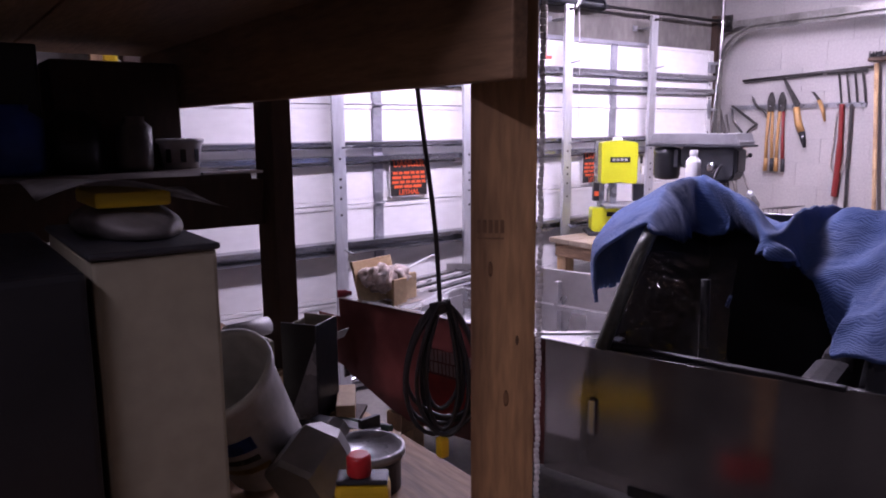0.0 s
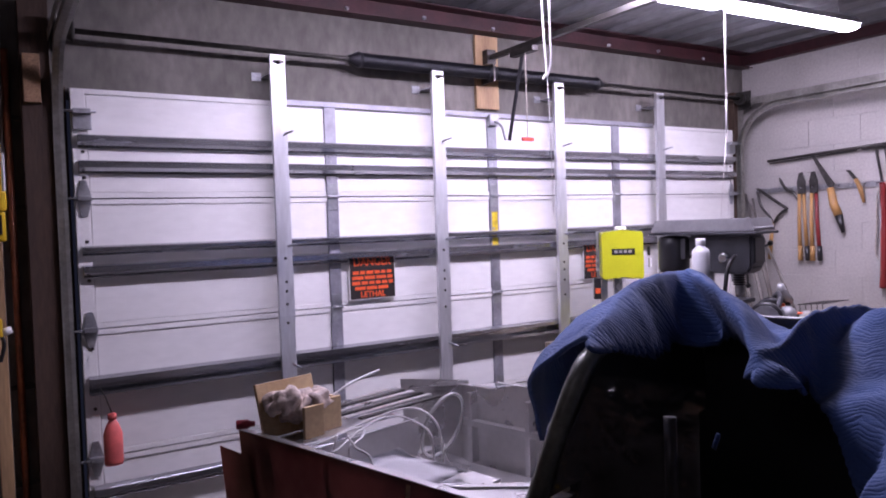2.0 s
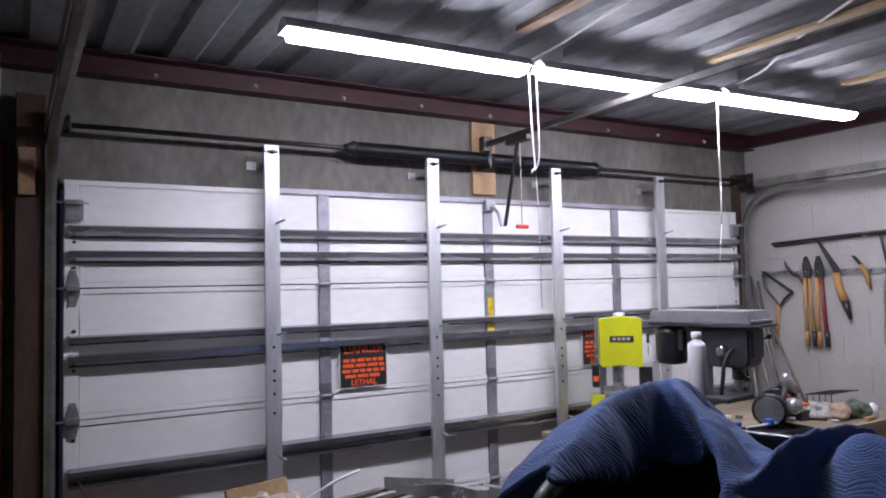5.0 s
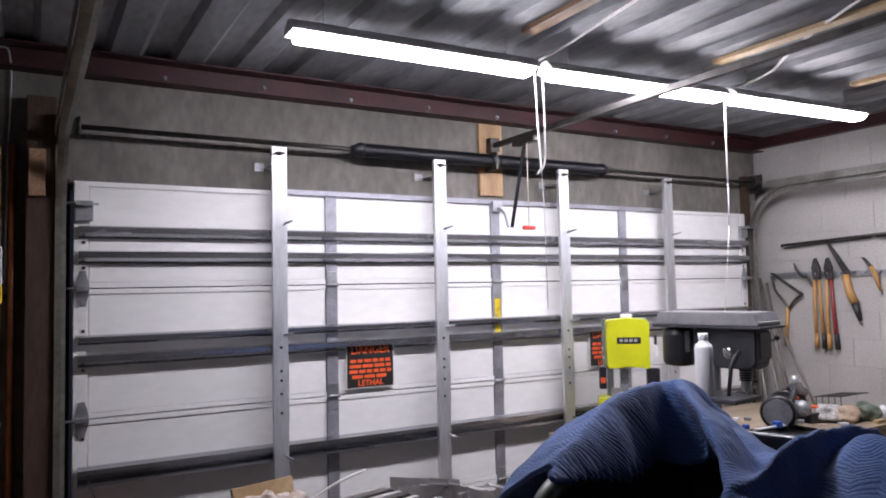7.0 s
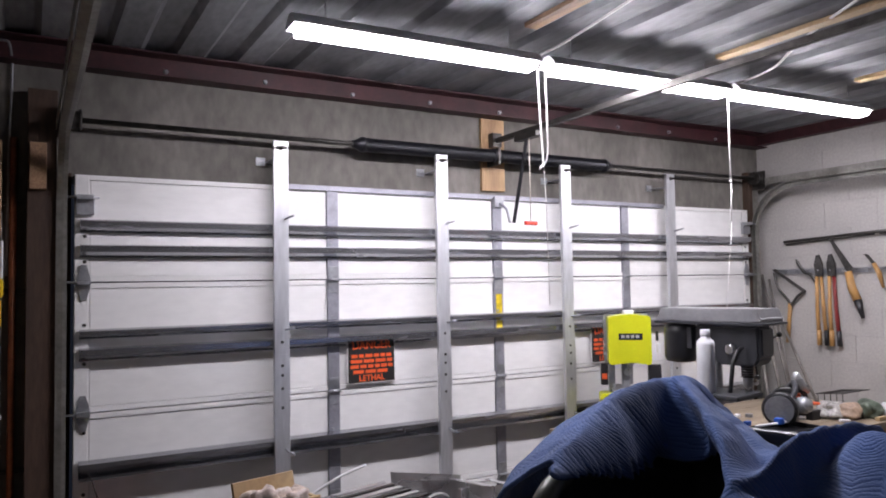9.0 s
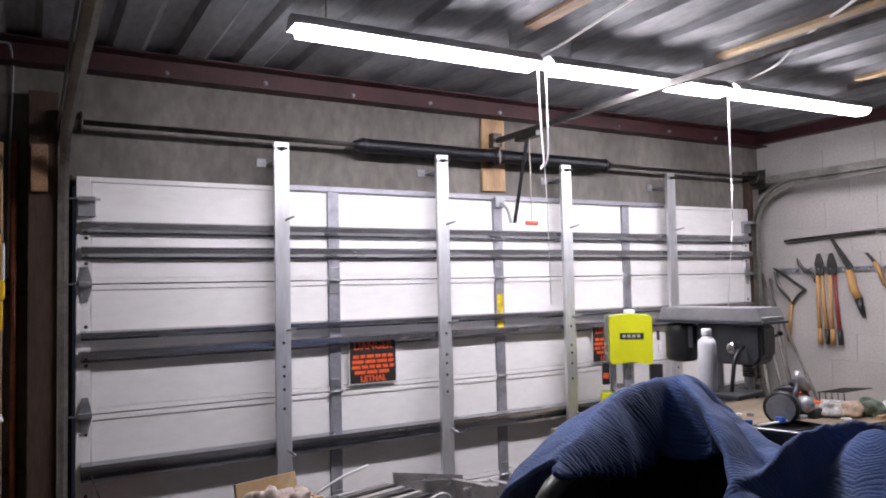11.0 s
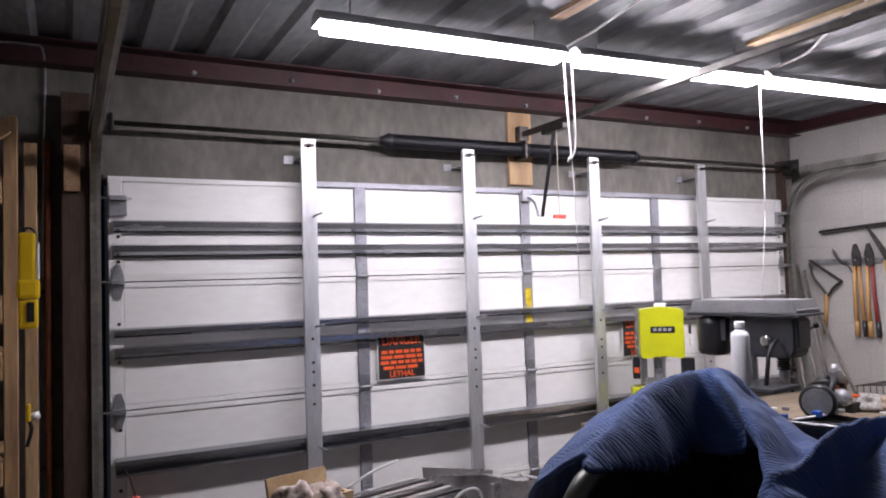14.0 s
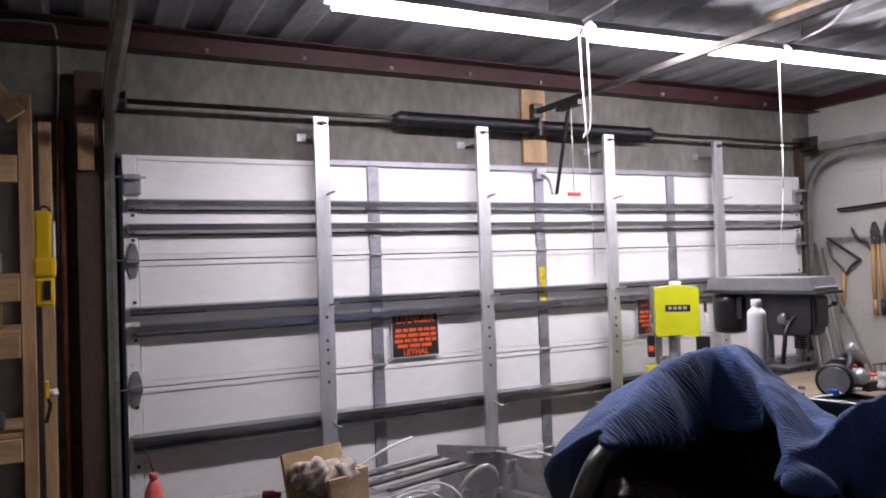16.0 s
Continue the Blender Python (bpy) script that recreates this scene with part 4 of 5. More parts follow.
part("depth_knob", lathe(bmn(), [(.03, 0), (.034, .01), (.034, .028), (.02, .036)], 16, D @ pose(-.076, -.15, 1.45, 0, -90, 0)), M_SKIN, dp)
hub = part("feed_hub", lathe(bmn(), [(.03, 0), (.03, .04), (.02, .05)], 14, D @ pose(.078, -.17, 1.44, 0, 90, 0)), M_DGREY, dp)
for k in range(3):
    t = 2 * math.pi * k / 3 + .5
    c = D @ Vector((.11, -.17, 1.44))
    e = D @ Vector((.13, -.17 + .16 * math.cos(t), 1.44 + .16 * math.sin(t)))
    bm = tube(bmn(), [c, e], .006, 6)
    bmesh.ops.create_icosphere(bm, subdivisions=2, radius=.016, matrix=Matrix.Translation(e))
    part("feed_handle", bm, M_BLACKP, dp)
part("column", lathe(bmn(), [(.036, .93), (.036, 1.58)], 18, D @ Matrix.Translation((0, .0, 0))), M_GALV, dp)
part("base", dbox(-.13, .13, -.34, .1, .901, .935, .01), M_DGREY, dp)
part("table", dbox(-.36, -.10, -.33, -.03, 1.215, 1.24, .008), M_DGREY, dp)
part("table_arm", dbox(-.20, .05, -.06, .05, 1.17, 1.214, .01), M_DGREY, dp)
# white bottle on the table
bt = thing("bottle", (2.905, -1.235, 1.24), "white plastic squeeze bottle with screw cap", "bottle")
part("body", lathe(bmn(), [(.042, 1.2405), (.046, 1.25), (.046, 1.488), (.042, 1.505), (.024, 1.522), (.022, 1.53)], 22, Matrix.Translation((2.905, -1.235, 0))), M_WHITEP, bt)
part("cap", lathe(bmn(), [(.025, 1.531), (.026, 1.534), (.026, 1.562), (.023, 1.566)], 18, Matrix.Translation((2.905, -1.235, 0))), M_WHITEP, bt)
# black flex lamp arm beside the press
solid("flex_cord", tube(bmn(), spline([(2.98, -1.32, 1.24), (2.985, -1.33, 1.33), (3.0, -1.33, 1.40), (3.05, -1.32, 1.445), (3.12, -1.29, 1.46)]), .011, 8), M_RUBBER, "black flexible hose standing on the drill table", "hose")

# cordless cut-off tool, trays, bags and scraps on the bench
gr = thing("bench_grinder", (4.02, -.9, .9), "black bench grinder with twin wheels", "grinder")
part("body", lathe(bmn(), [(.04, -.12), (.065, -.1), (.07, 0), (.065, .1), (.04, .12)], 20, pose(4.03, -.88, 1.02, 0, 90, 0)), M_BLACKP, gr)
for s in (-1, 1):
    wg = part("wheel_guard", lathe(bmn(), [(.09, 0), (.105, .006), (.105, .045), (.09, .05)], 24, pose(4.03 + s * .15 - .025, -.88, 1.015, 0, 90, 0)), M_BLACKP, gr)
    part("wheel", lathe(bmn(), [(.085, 0), (.085, .012)], 24, pose(4.03 + s * .15 - (.04 if s < 0 else -.027), -.88, 1.015, 0, 90, 0)), M_GALV, gr)
part("foot", box(bmn(), 3.96, 4.10, -.96, -.80, .901, .955, .01), M_BLACKP, gr)
part("gear_case", lathe(bmn(), [(.03, 0), (.05, .008), (.055, .05), (.035, .085), (.02, .09)], 14, pose(3.98, -.965, 1.03, 90, 0, 25)), M_GREYP, gr)
part("arm", tube(bmn(), spline([(4.02, -.93, 1.05), (4.06, -.95, 1.12), (4.14, -.93, 1.15), (4.20, -.9, 1.12)]), .018, 9), M_DGREY, gr)
part("switch", box(bmn(), 4.07, 4.10, -.975, -.95, 1.06, 1.09, .004), M_SIGNO, gr)
gr.rotation_euler = (0, 0, radians(28))
part("tool_rest", box(bmn(), 3.86, 3.93, -1.02, -.985, .96, .975, .002), M_GALV, gr)
cd = thing("cordless_tool", (4.27, -.86, .9), "dark cordless tool standing on its battery", "power tool")
part("battery", box(bmn(), 4.24, 4.34, -.93, -.82, .901, .965, .012), M_BLACKP, cd)
part("grip", tube(bmn(), [(4.28, -.87, .965), (4.26, -.87, 1.03), (4.22, -.87, 1.09)], [.026, .022, .028], 10), M_BLACKP, cd)
part("nose", tube(bmn(), [(4.26, -.87, 1.09), (4.20, -.87, 1.13), (4.17, -.87, 1.19), (4.17, -.87, 1.215)], [.035, .038, .028, .018], 12), M_GREYP, cd)
part("trim", lathe(bmn(), [(.036, 0), (.038, .006), (.036, .012)], 14, pose(4.30, -.90, 1.0)), M_SIGNO, cd)
tr = thing("parts_tray", (3.72, -1.03, .9), "black plastic tray holding pens and bits", "tray")
part("floor", box(bmn(), 3.56, 3.98, -1.17, -.93, .901, .908, .002), M_BLACKP, tr)
for x0, x1, y0, y1 in ((3.56, 3.98, -1.175, -1.165), (3.56, 3.98, -.935, -.925), (3.555, 3.565, -1.175, -.925), (3.975, 3.985, -1.175, -.925)):
    part("wall", box(bmn(), x0, x1, y0, y1, .901, .935, .002), M_BLACKP, tr)
M_BLUEP = mat("blue_plastic", (.02, .10, .45), .4)
solid("pen", tube(bmn(), [(3.60, -.99, .945), (3.92, -1.0, .945)], .008, 8), M_WHITEP, "white plastic tube laid across the tray", "tube")
solid("blue_clamp", box(bmn(), 3.79, 3.83, -1.02, -.97, .936, .975, .006), M_BLUEP, "small blue plastic clamp on the tray", "clamp")
solid("blue_clamp", box(bmn(), 3.60, 3.64, -.93, -.90, .936, .965, .006), M_BLUEP, "small blue plastic clamp on the tray", "clamp")
rng = random.Random(21)
M_CLEAR = mat("clear_plastic_wrap", (.60, .58, .55), .2, 0, .25, 25, .3, .9, 70)
M_BEIGE = mat("beige_pouch", (.50, .36, .26), .5, 0, .2, 15, .2, .5, 60)
M_GREENB = mat("green_grey_pouch", (.16, .20, .15), .4, 0, .25, 20, .3, .6, 60)
for nm, x, y, r, sc, mt, lb in (("plastic_bag", 4.44, -.92, .09, (1.2, .9, .7), M_CLEAR, "clear plastic bag of screws on the bench"), ("pouch", 4.52, -1.0, .085, (1.1, .9, .75), M_BEIGE, "beige parts pouch slumped on the bench"),
                               ("pouch", 4.66, -1.04, .085, (1.0, 1.0, .8), M_GREENB, "grey-green netting bag on the bench"), ("plastic_bag", 4.36, -.75, .07, (1.1, 1, .7), M_CLEAR, "clear plastic bag of screws on the bench")):
    bm = bmn()
    bmesh.ops.create_icosphere(bm, subdivisions=4, radius=r)
    for v in bm.verts:
        v.co *= 1 + .4 * noise.noise(v.co * 16 + Vector((x * 9, 0, 0)))
        v.co.x *= sc[0]
        v.co.y *= sc[1]
        v.co.z = max(v.co.z * sc[2], -.5 * r)
    bmesh.ops.transform(bm, matrix=Matrix.Translation((x, y, .902 + .5 * r)), verts=bm.verts)
    for f in bm.faces:
        f.smooth = True
    solid(nm, bm, mt, lb, "bag", "bags on the bench")
wk = thing("wire_rack", (4.68, -.92, .9), "bent grey wire rack on the bench", "rack")
for k in range(5):
    part("wire", tube(bmn(), [(4.50 + .07 * k, -.80, .903), (4.50 + .07 * k, -.80, 1.04), (4.50 + .07 * k, -.98, 1.06)], .004, 6), M_SHAFT, wk)
part("wire", tube(bmn(), [(4.48, -.98, 1.06), (4.80, -.98, 1.06)], .004, 6), M_SHAFT, wk)
part("wire", tube(bmn(), [(4.48, -.80, 1.04), (4.80, -.80, 1.04)], .004, 6), M_SHAFT, wk)
bm = lathe(bmn(), [(.03, .901), (.03, .98), (.022, .985), (.012, 1.0)], 14, Matrix.Translation((4.72, -1.12, 0)))
solid("small_bottle", bm, M_WHITEP, "small white bottle at the bench edge", "bottle")
rng = random.Random(5)
for k in range(26):
    x, y = rng.uniform(3.3, 4.85), rng.uniform(-1.17, -.55)
    if 3.54 < x < 4.0 and y < -.9 or 3.8 < x < 4.35 and -1.05 < y < -.7:
        continue
    l, w, h = rng.uniform(.03, .11), rng.uniform(.02, .05), rng.uniform(.008, .035)
    bm = box(bmn(), -l / 2, l / 2, -w / 2, w / 2, .9012, .9012 + h, .003)
    bmesh.ops.transform(bm, matrix=Matrix.Translation((x, y, 0)) @ Matrix.Rotation(rng.uniform(0, 3), 4, "Z"), verts=bm.verts)
    solid("offcut", bm, rng.choice((M_PLY, M_SHAFT, M_WHITEP, M_GALV, M_DGREY)), "small offcut or hardware scrap on the bench", "offcut", "bench scraps")

# lengths of steel and a stick leaning in the corner
M_BRNZ = mat("grey_weathered_stick", (.22, .20, .18), .55, .3, .2, 12, .2)
for k, (xa, ya, xb, yb, zt, r) in enumerate(((4.66, -.50, 5.06, .02, 1.86, .012), (4.72, -.46, 5.07, -.04, 1.82, .010), (4.58, -.48, 5.05, .03, 1.60, .014), (4.80, -.60, 5.08, -.10, 1.55, .011), (4.50, -.42, 5.0, .03, 1.45, .012))):
    solid("steel_rod", tube(bmn(), [(xa, ya, .903), (xb, yb, zt)], r, 8), M_BRNZ, "grey metal rod leaning into the corner", "rod", "leaning rods")

# ---- tools on the block wall ----
XW = X1 - .004
rail = thing("tool_rail", (XW, -.65, 1.88), "grey metal tool rail with hooks on the wall", "rail")
bm = box(bmn(), XW - .012, XW, -1.27, -.07, 1.862, 1.868, .001)
box(bm, XW - .012, XW, -1.27, -.07, 1.895, 1.901, .001)
box(bm, XW - .006, XW, -1.27, -.07, 1.868, 1.895)
part("back", bm, M_GALV, rail)
for k in range(13):
    y = -.10 - .095 * k
    part("hook", tube(bmn(), [(XW - .008, y, 1.89), (XW - .04, y, 1.875), (XW - .055, y, 1.89)], .004, 6), M_GALV, rail)


def yz(pts, x=XW - .03):
    return [(x, y, z) for y, z in pts]


M_BLADE = mat("tool_steel", (.10, .095, .09), .4, .8, .25, 15, .2, .1, 80)
M_HANDLE = mat("ash_handle", (.50, .27, .09), .45, 0, .15, 5, .15, .1, 50, stretch=(3, 3, .5))
M_REDH = mat("red_grip", (.24, .025, .022), .4, 0, .1, 9)
M_ROPE = mat("pale_rope", (.5, .45, .38), .8, 0, .15, 40, .2, .5, 120)
# long steel bar with its fittings
br = solid("pry_bar", tube(bmn(), yz([(-.19, 2.118), (-1.3, 2.168)]), .011, 8), M_BLADE, "long steel bar hung level on the wall", "bar")
solid("hanging_bar", tube(bmn(), yz([(-.20, 2.098), (-.9, 2.135)], XW - .015), .006, 6), M_BLADE, "thin steel bar behind the long one", "bar")
# hoe-like scraper with a Y handle
sc = thing("scraper", (XW - .03, -.2, 1.6), "steel scraper with a forked wooden handle", "scraper")
part("blade", prism(bmn(), [(-.08, 1.90), (-.11, 1.905), (-.365, 1.735), (-.35, 1.715)], XW - .045, XW - .036, "x"), M_BLADE, sc)
part("fork", tube(bmn(), spline(yz([(-.09, 1.88), (-.12, 1.76), (-.20, 1.665), (-.23, 1.62), (-.28, 1.68), (-.355, 1.73)])), .011, 7), M_BLADE, sc)
part("handle", tube(bmn(), yz([(-.222, 1.63), (-.19, 1.32)]), [.014, .016], 10), M_HANDLE, sc)
# small sickle
solid("hand_sickle", tube(bmn(), spline(yz([(-.29, 1.975), (-.325, 1.91), (-.36, 1.87), (-.41, 1.85), (-.45, 1.79)])), [.006] * 3 + [.012] * 38, 7), M_BLADE, "small steel sickle hung on the rail", "sickle")
# two pairs of loppers
for y0, mt, lb in ((-.475, M_HANDLE, "long-handled loppers with orange wooden handles"), (-.575, M_REDH, "long-handled loppers with dark red grips")):
    lp = thing("loppers", (XW - .03, y0, 1.31), lb, "loppers", "loppers")
    part("blade", prism(bmn(), [(y0 - .035, 1.84), (y0 - .04, 1.93), (y0 - .012, 2.005), (y0 + .01, 2.0), (y0 + .03, 1.93), (y0 + .02, 1.84)], XW - .045, XW - .033, "x"), M_BLADE, lp)
    for s in (-1, 1):
        part("handle", tube(bmn(), yz([(y0 + s * .016, 1.84), (y0 + s * .022, 1.60), (y0 + s * .028 - .012, 1.32)], XW - .03 - .004 * s), [.012, .014, .017], 9), M_HANDLE if s > 0 or y0 > -.5 else M_REDH, lp)
        part("grip", tube(bmn(), yz([(y0 + s * .026 - .010, 1.43), (y0 + s * .028 - .012, 1.315)], XW - .03 - .004 * s), [.0175, .019], 9), M_BLACKP if s < 0 else M_HANDLE, lp)
# pruning saw
sw = thing("pruning_saw", (XW - .03, -.7, 1.54), "pruning saw with an orange wooden handle", "saw")
part("blade", prism(bmn(), [(-.555, 2.14), (-.575, 2.145), (-.74, 1.90), (-.72, 1.86), (-.69, 1.88)], XW - .035, XW - .031, "x"), M_BLADE, sw)
part("handle", tube(bmn(), yz([(-.705, 1.87), (-.73, 1.74), (-.765, 1.66)]), [.026, .03, .03], 9), M_HANDLE, sw)
part("tip", tube(bmn(), yz([(-.765, 1.66), (-.80, 1.53)]), [.03, .012], 9), M_BLACKP, sw)
# garden trowel
tw = thing("trowel", (XW - .03, -.9, 1.75), "hand trowel with a wooden handle", "trowel")
part("blade", prism(bmn(), [(-.83, 1.995), (-.86, 1.99), (-.91, 1.93), (-.895, 1.91)], XW - .04, XW - .034, "x"), M_BLADE, tw)
part("handle", tube(bmn(), yz([(-.895, 1.925), (-.93, 1.85), (-.955, 1.75)]), [.016, .018, .01], 8), M_HANDLE, tw)
# fork head
fk = thing("garden_fork", (XW - .03, -1.14, 1.89), "steel garden fork head hung on the wall", "fork")
for k in range(4):
    y = -1.05 - .062 * k
    part("tine", tube(bmn(), spline(yz([(y + .01, 2.13), (y - .005, 2.05), (y - .02, 1.96), (y - .03, 1.895)])), .008, 7), M_BLADE, fk)
part("yoke", tube(bmn(), yz([(-.95, 2.14), (-1.26, 2.15)]), .012, 8), M_BLADE, fk)
# red bow saw and its cord loop
bsw = thing("bow_saw", (XW - .03, -1.1, 1.1), "red-handled bow saw hung by a cord", "saw")
part("frame", tube(bmn(), spline(yz([(-1.085, 1.885), (-1.095, 1.6), (-1.09, 1.3), (-1.08, 1.13)])), [.02] * 12 + [.026] * 19, 9), M_REDH, bsw)
part("blade", prism(bmn(), [(-1.15, 1.88), (-1.175, 1.88), (-1.185, 1.0), (-1.165, 1.0)], XW - .034, XW - .030, "x"), M_BLADE, bsw)
part("cord", tube(bmn(), spline(yz([(-1.11, 1.89), (-1.05, 1.80), (-1.04, 1.55), (-1.03, 1.40), (-1.06, 1.33), (-1.12, 1.34), (-1.145, 1.5), (-1.14, 1.86)])), .006, 6), M_ROPE, bsw)
# push broom leaning on the wall
bro = thing("push_broom", (XW - .1, -1.42, .0), "push broom with black bristles and worn wooden pole", "broom")
part("pole", tube(bmn(), [(XW - .05, -1.335, 2.19), (XW - .10, -1.50, .012)], .016, 10), M_PINEX, bro)
bm = box(bmn(), XW - .09, XW - .03, -1.72, -1.28, 2.205, 2.235, .008)
part("head_block", bm, M_DARKWOOD, bro)
bm = bmn()
rng = random.Random(2)
for k in range(110):
    y = -1.71 + .42 * (k % 55) / 54
    x = XW - .075 + .03 * (k // 55)
    tube(bm, [(x, y, 2.23), (x + rng.uniform(-.015, .015), y + rng.uniform(-.015, .015), 2.275 + rng.uniform(-.015, .012))], [.007, .003], 4)
part("bristles", bm, M_RUBBER, bro)
# conduit boxes
for y, z in ((-1.48, 1.345), (-1.60, 1.34)):
    ob = thing("outlet_box", (XW, y, z), "white wall outlet box with cover", "outlet", "outlets")
    part("cover", box(bmn(), XW - .012, XW, y - .05, y + .05, z - .075, z + .075, .004), M_BLOCK, ob)
    part("socket", box(bmn(), XW - .014, XW - .0115, y - .02, y + .02, z - .05, z + .05, .001), M_WHITEP, ob)

# ---- door opener ----
op = thing("door_opener", (2.44, -1.6, 2.75), "chain-drive opener rail running back from the header", "opener")
part("rail", prism(bmn(), [(2.425, 2.735), (2.455, 2.735), (2.455, 2.765), (2.425, 2.765)], -4.6, .03, "y"), M_SHAFT, op)
part("header_bracket", box(bmn(), 2.405, 2.475, -.02, .034, 2.71, 2.80, .003), M_SHAFT, op)
bm = bmn()
for k in range(150):
    y = -.5 - .0272 * k
    box(bm, 2.4585, 2.4645, y - .011, y + .011, 2.757, 2.773)
ch = part("chain", bm, M_GALV, op)
ch["kind"] = "stuff"
part("trolley", box(bmn(), 2.415, 2.465, -.46, -.24, 2.700, 2.734, .004), M_SHAFT, op)
part("door_arm", box(bmn(), -.012, .012, -.003, .003, -.27, .27, .001, Matrix.Translation((2.47, -.22, 2.465)) @ Matrix.Rotation(radians(17), 4, "X")), M_BLACK, op)
part("curved_arm", tube(bmn(), spline([(2.45, -.13, 2.21), (2.45, -.09, 2.30), (2.44, -.03, 2.34), (2.435, -.012, 2.35)]), .009, 7), M_GALV, op)
part("door_bracket", box(bmn(), 2.40, 2.47, -.035, -.0065, 2.315, 2.385, .003), M_GALV, op)
part("release_cord", tube(bmn(), [(2.425, -.38, 2.70), (2.425, -.382, 2.19)], .003, 6), M_ROPE, op)
pull = part("release_handle", box(bmn(), 2.38, 2.47, -.39, -.374, 2.172, 2.196, .006), mat("red_handle", (.75, .06, .03), .4), op, "red release handle")
for y0, y1, za in ((-3.0, -3.005, 3.05), (-4.4, -4.405, 3.05)):
    part("hanger_strap", box(bmn(), 2.424, 2.456, y0 - .002, y0 + .002, 2.766, za), M_GALV, op)

# pull cords of the lights
M_CORD = mat("white_cotton_cord", (.74, .72, .70), .8, 0, .06, 30)
cd1 = thing("pull_cord", (1.95, -1.115, 2.38), "white knotted cord loop hanging from the light", "cord", "pull cords")
part("loop", tube(bmn(), spline([(1.945, -1.11, 2.86), (1.955, -1.11, 2.60), (1.965, -1.112, 2.42), (1.952, -1.115, 2.385), (1.94, -1.115, 2.37)]), .005, 7), M_CORD, cd1)
part("loop", tube(bmn(), spline([(1.99, -1.11, 2.86), (1.995, -1.11, 2.60), (1.99, -1.112, 2.45), (1.965, -1.115, 2.39), (1.945, -1.115, 2.385)]), .005, 7), M_CORD, cd1)
part("tail", tube(bmn(), [(1.965, -1.115, 2.39), (1.975, -1.115, 2.2), (1.982, -1.115, 1.72)], .0018, 5), M_CORD, cd1)
cd2 = thing("pull_cord", (3.22, -1.18, 2.38), "white cord and thin string hanging from the light", "cord", "pull cords")
part("cord", tube(bmn(), [(3.222, -1.18, 2.86), (3.220, -1.18, 2.60), (3.222, -1.18, 2.375)], .005, 7), M_CORD, cd2)
part("knot", lathe(bmn(), [(.004, -.01), (.009, 0), (.004, .01)], 10, pose(3.222, -1.18, 2.375)), M_CORD, cd2)
part("cord", tube(bmn(), [(3.222, -1.18, 2.365), (3.215, -1.18, 2.15)], .004, 7), M_CORD, cd2)
part("string", tube(bmn(), [(3.215, -1.18, 2.15), (3.17, -1.18, 1.80), (3.150, -1.18, 1.66)], .0018, 5), M_CORD, cd2)
# flex running from the lights over the deck
solid("light_flex", tube(bmn(), spline([(1.965, -1.11, 2.93), (2.03, -1.2, 2.97), (2.06, -1.35, 3.005), (2.04, -1.55, 3.015), (1.98, -1.9, 3.015)]), .007, 7), M_CORD, "white flex from the shop light along the deck", "flex", "light flexes")
solid("light_flex", tube(bmn(), spline([(3.23, -1.18, 2.92), (3.30, -1.25, 2.94), (3.33, -1.4, 2.975), (3.25, -1.56, 3.01), (3.05, -1.85, 3.015), (2.85, -2.2, 3.015)]), .007, 7), M_CORD, "white flex from the shop light along the deck", "flex", "light flexes")
# timber battens wedged in the deck
for x, y0, y1 in ((1.83, -1.9, -1.215), (3.03, -2.35, -1.29), (4.17, -2.2, -1.36)):
    solid("batten", box(bmn(), x - .035, x + .035, y0, y1, ZC - .024, ZC - .001, .003), M_PINEY if x < 2 else M_PLY, "pale wood batten fixed under the roof deck", "batten", "battens")

# ---- corner left of the door: pipe, conduit, shelving with a spirit level ----
M_COPPER = mat("painted_copper_pipe", (.33, .11, .05), .45, .5, .3, 6, .25, .1, 50)
cp = thing("copper_pipe", (-.255, .03, 0), "reddish copper pipe clipped to the wall", "pipe")
part("pipe", tube(bmn(), [(-.255, .035, .0), (-.255, .035, 2.55)], .016, 12), M_COPPER, cp)
for z in (.55, 1.0, 1.83, 2.24):
    part("clip", box(bmn(), -.32, -.19, .045, Y1 - .001, z - .012, z + .012, .002), M_SHAFT, cp)
solid("wall_cable", tube(bmn(), spline([(-.28, .045, 1.9), (-.275, .045, 2.5), (-.27, .045, 2.95), (-.34, .04, 3.01), (-.6, .03, 2.99)]), .006, 7), M_GALV, "grey cable clipped up the wall", "cable")
bm = tube(bmn(), [(-.31, .04, 0.02), (-.31, .04, 2.2)], .012, 8)
solid("conduit", bm, M_GALVD, "grey electrical conduit on the wall", "conduit")
# darker lumber puts the shade beside the jamb into the block's colour
solid("timber_offcut", box(bmn(), -.19, -.12, -.06, -.031, 2.30, 2.52, .003), M_PINEY, "short pine block screwed to the jamb", "block")

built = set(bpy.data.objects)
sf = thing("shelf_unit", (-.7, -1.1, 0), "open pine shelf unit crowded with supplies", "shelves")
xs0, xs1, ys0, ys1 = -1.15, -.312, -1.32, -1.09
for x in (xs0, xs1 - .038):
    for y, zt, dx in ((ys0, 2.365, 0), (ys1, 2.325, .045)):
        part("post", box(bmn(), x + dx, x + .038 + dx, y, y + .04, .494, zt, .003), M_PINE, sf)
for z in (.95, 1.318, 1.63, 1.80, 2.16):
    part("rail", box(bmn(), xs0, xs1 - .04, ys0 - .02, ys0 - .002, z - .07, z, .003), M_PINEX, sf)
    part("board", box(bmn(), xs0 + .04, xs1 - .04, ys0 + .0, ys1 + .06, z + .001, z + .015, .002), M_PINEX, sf)
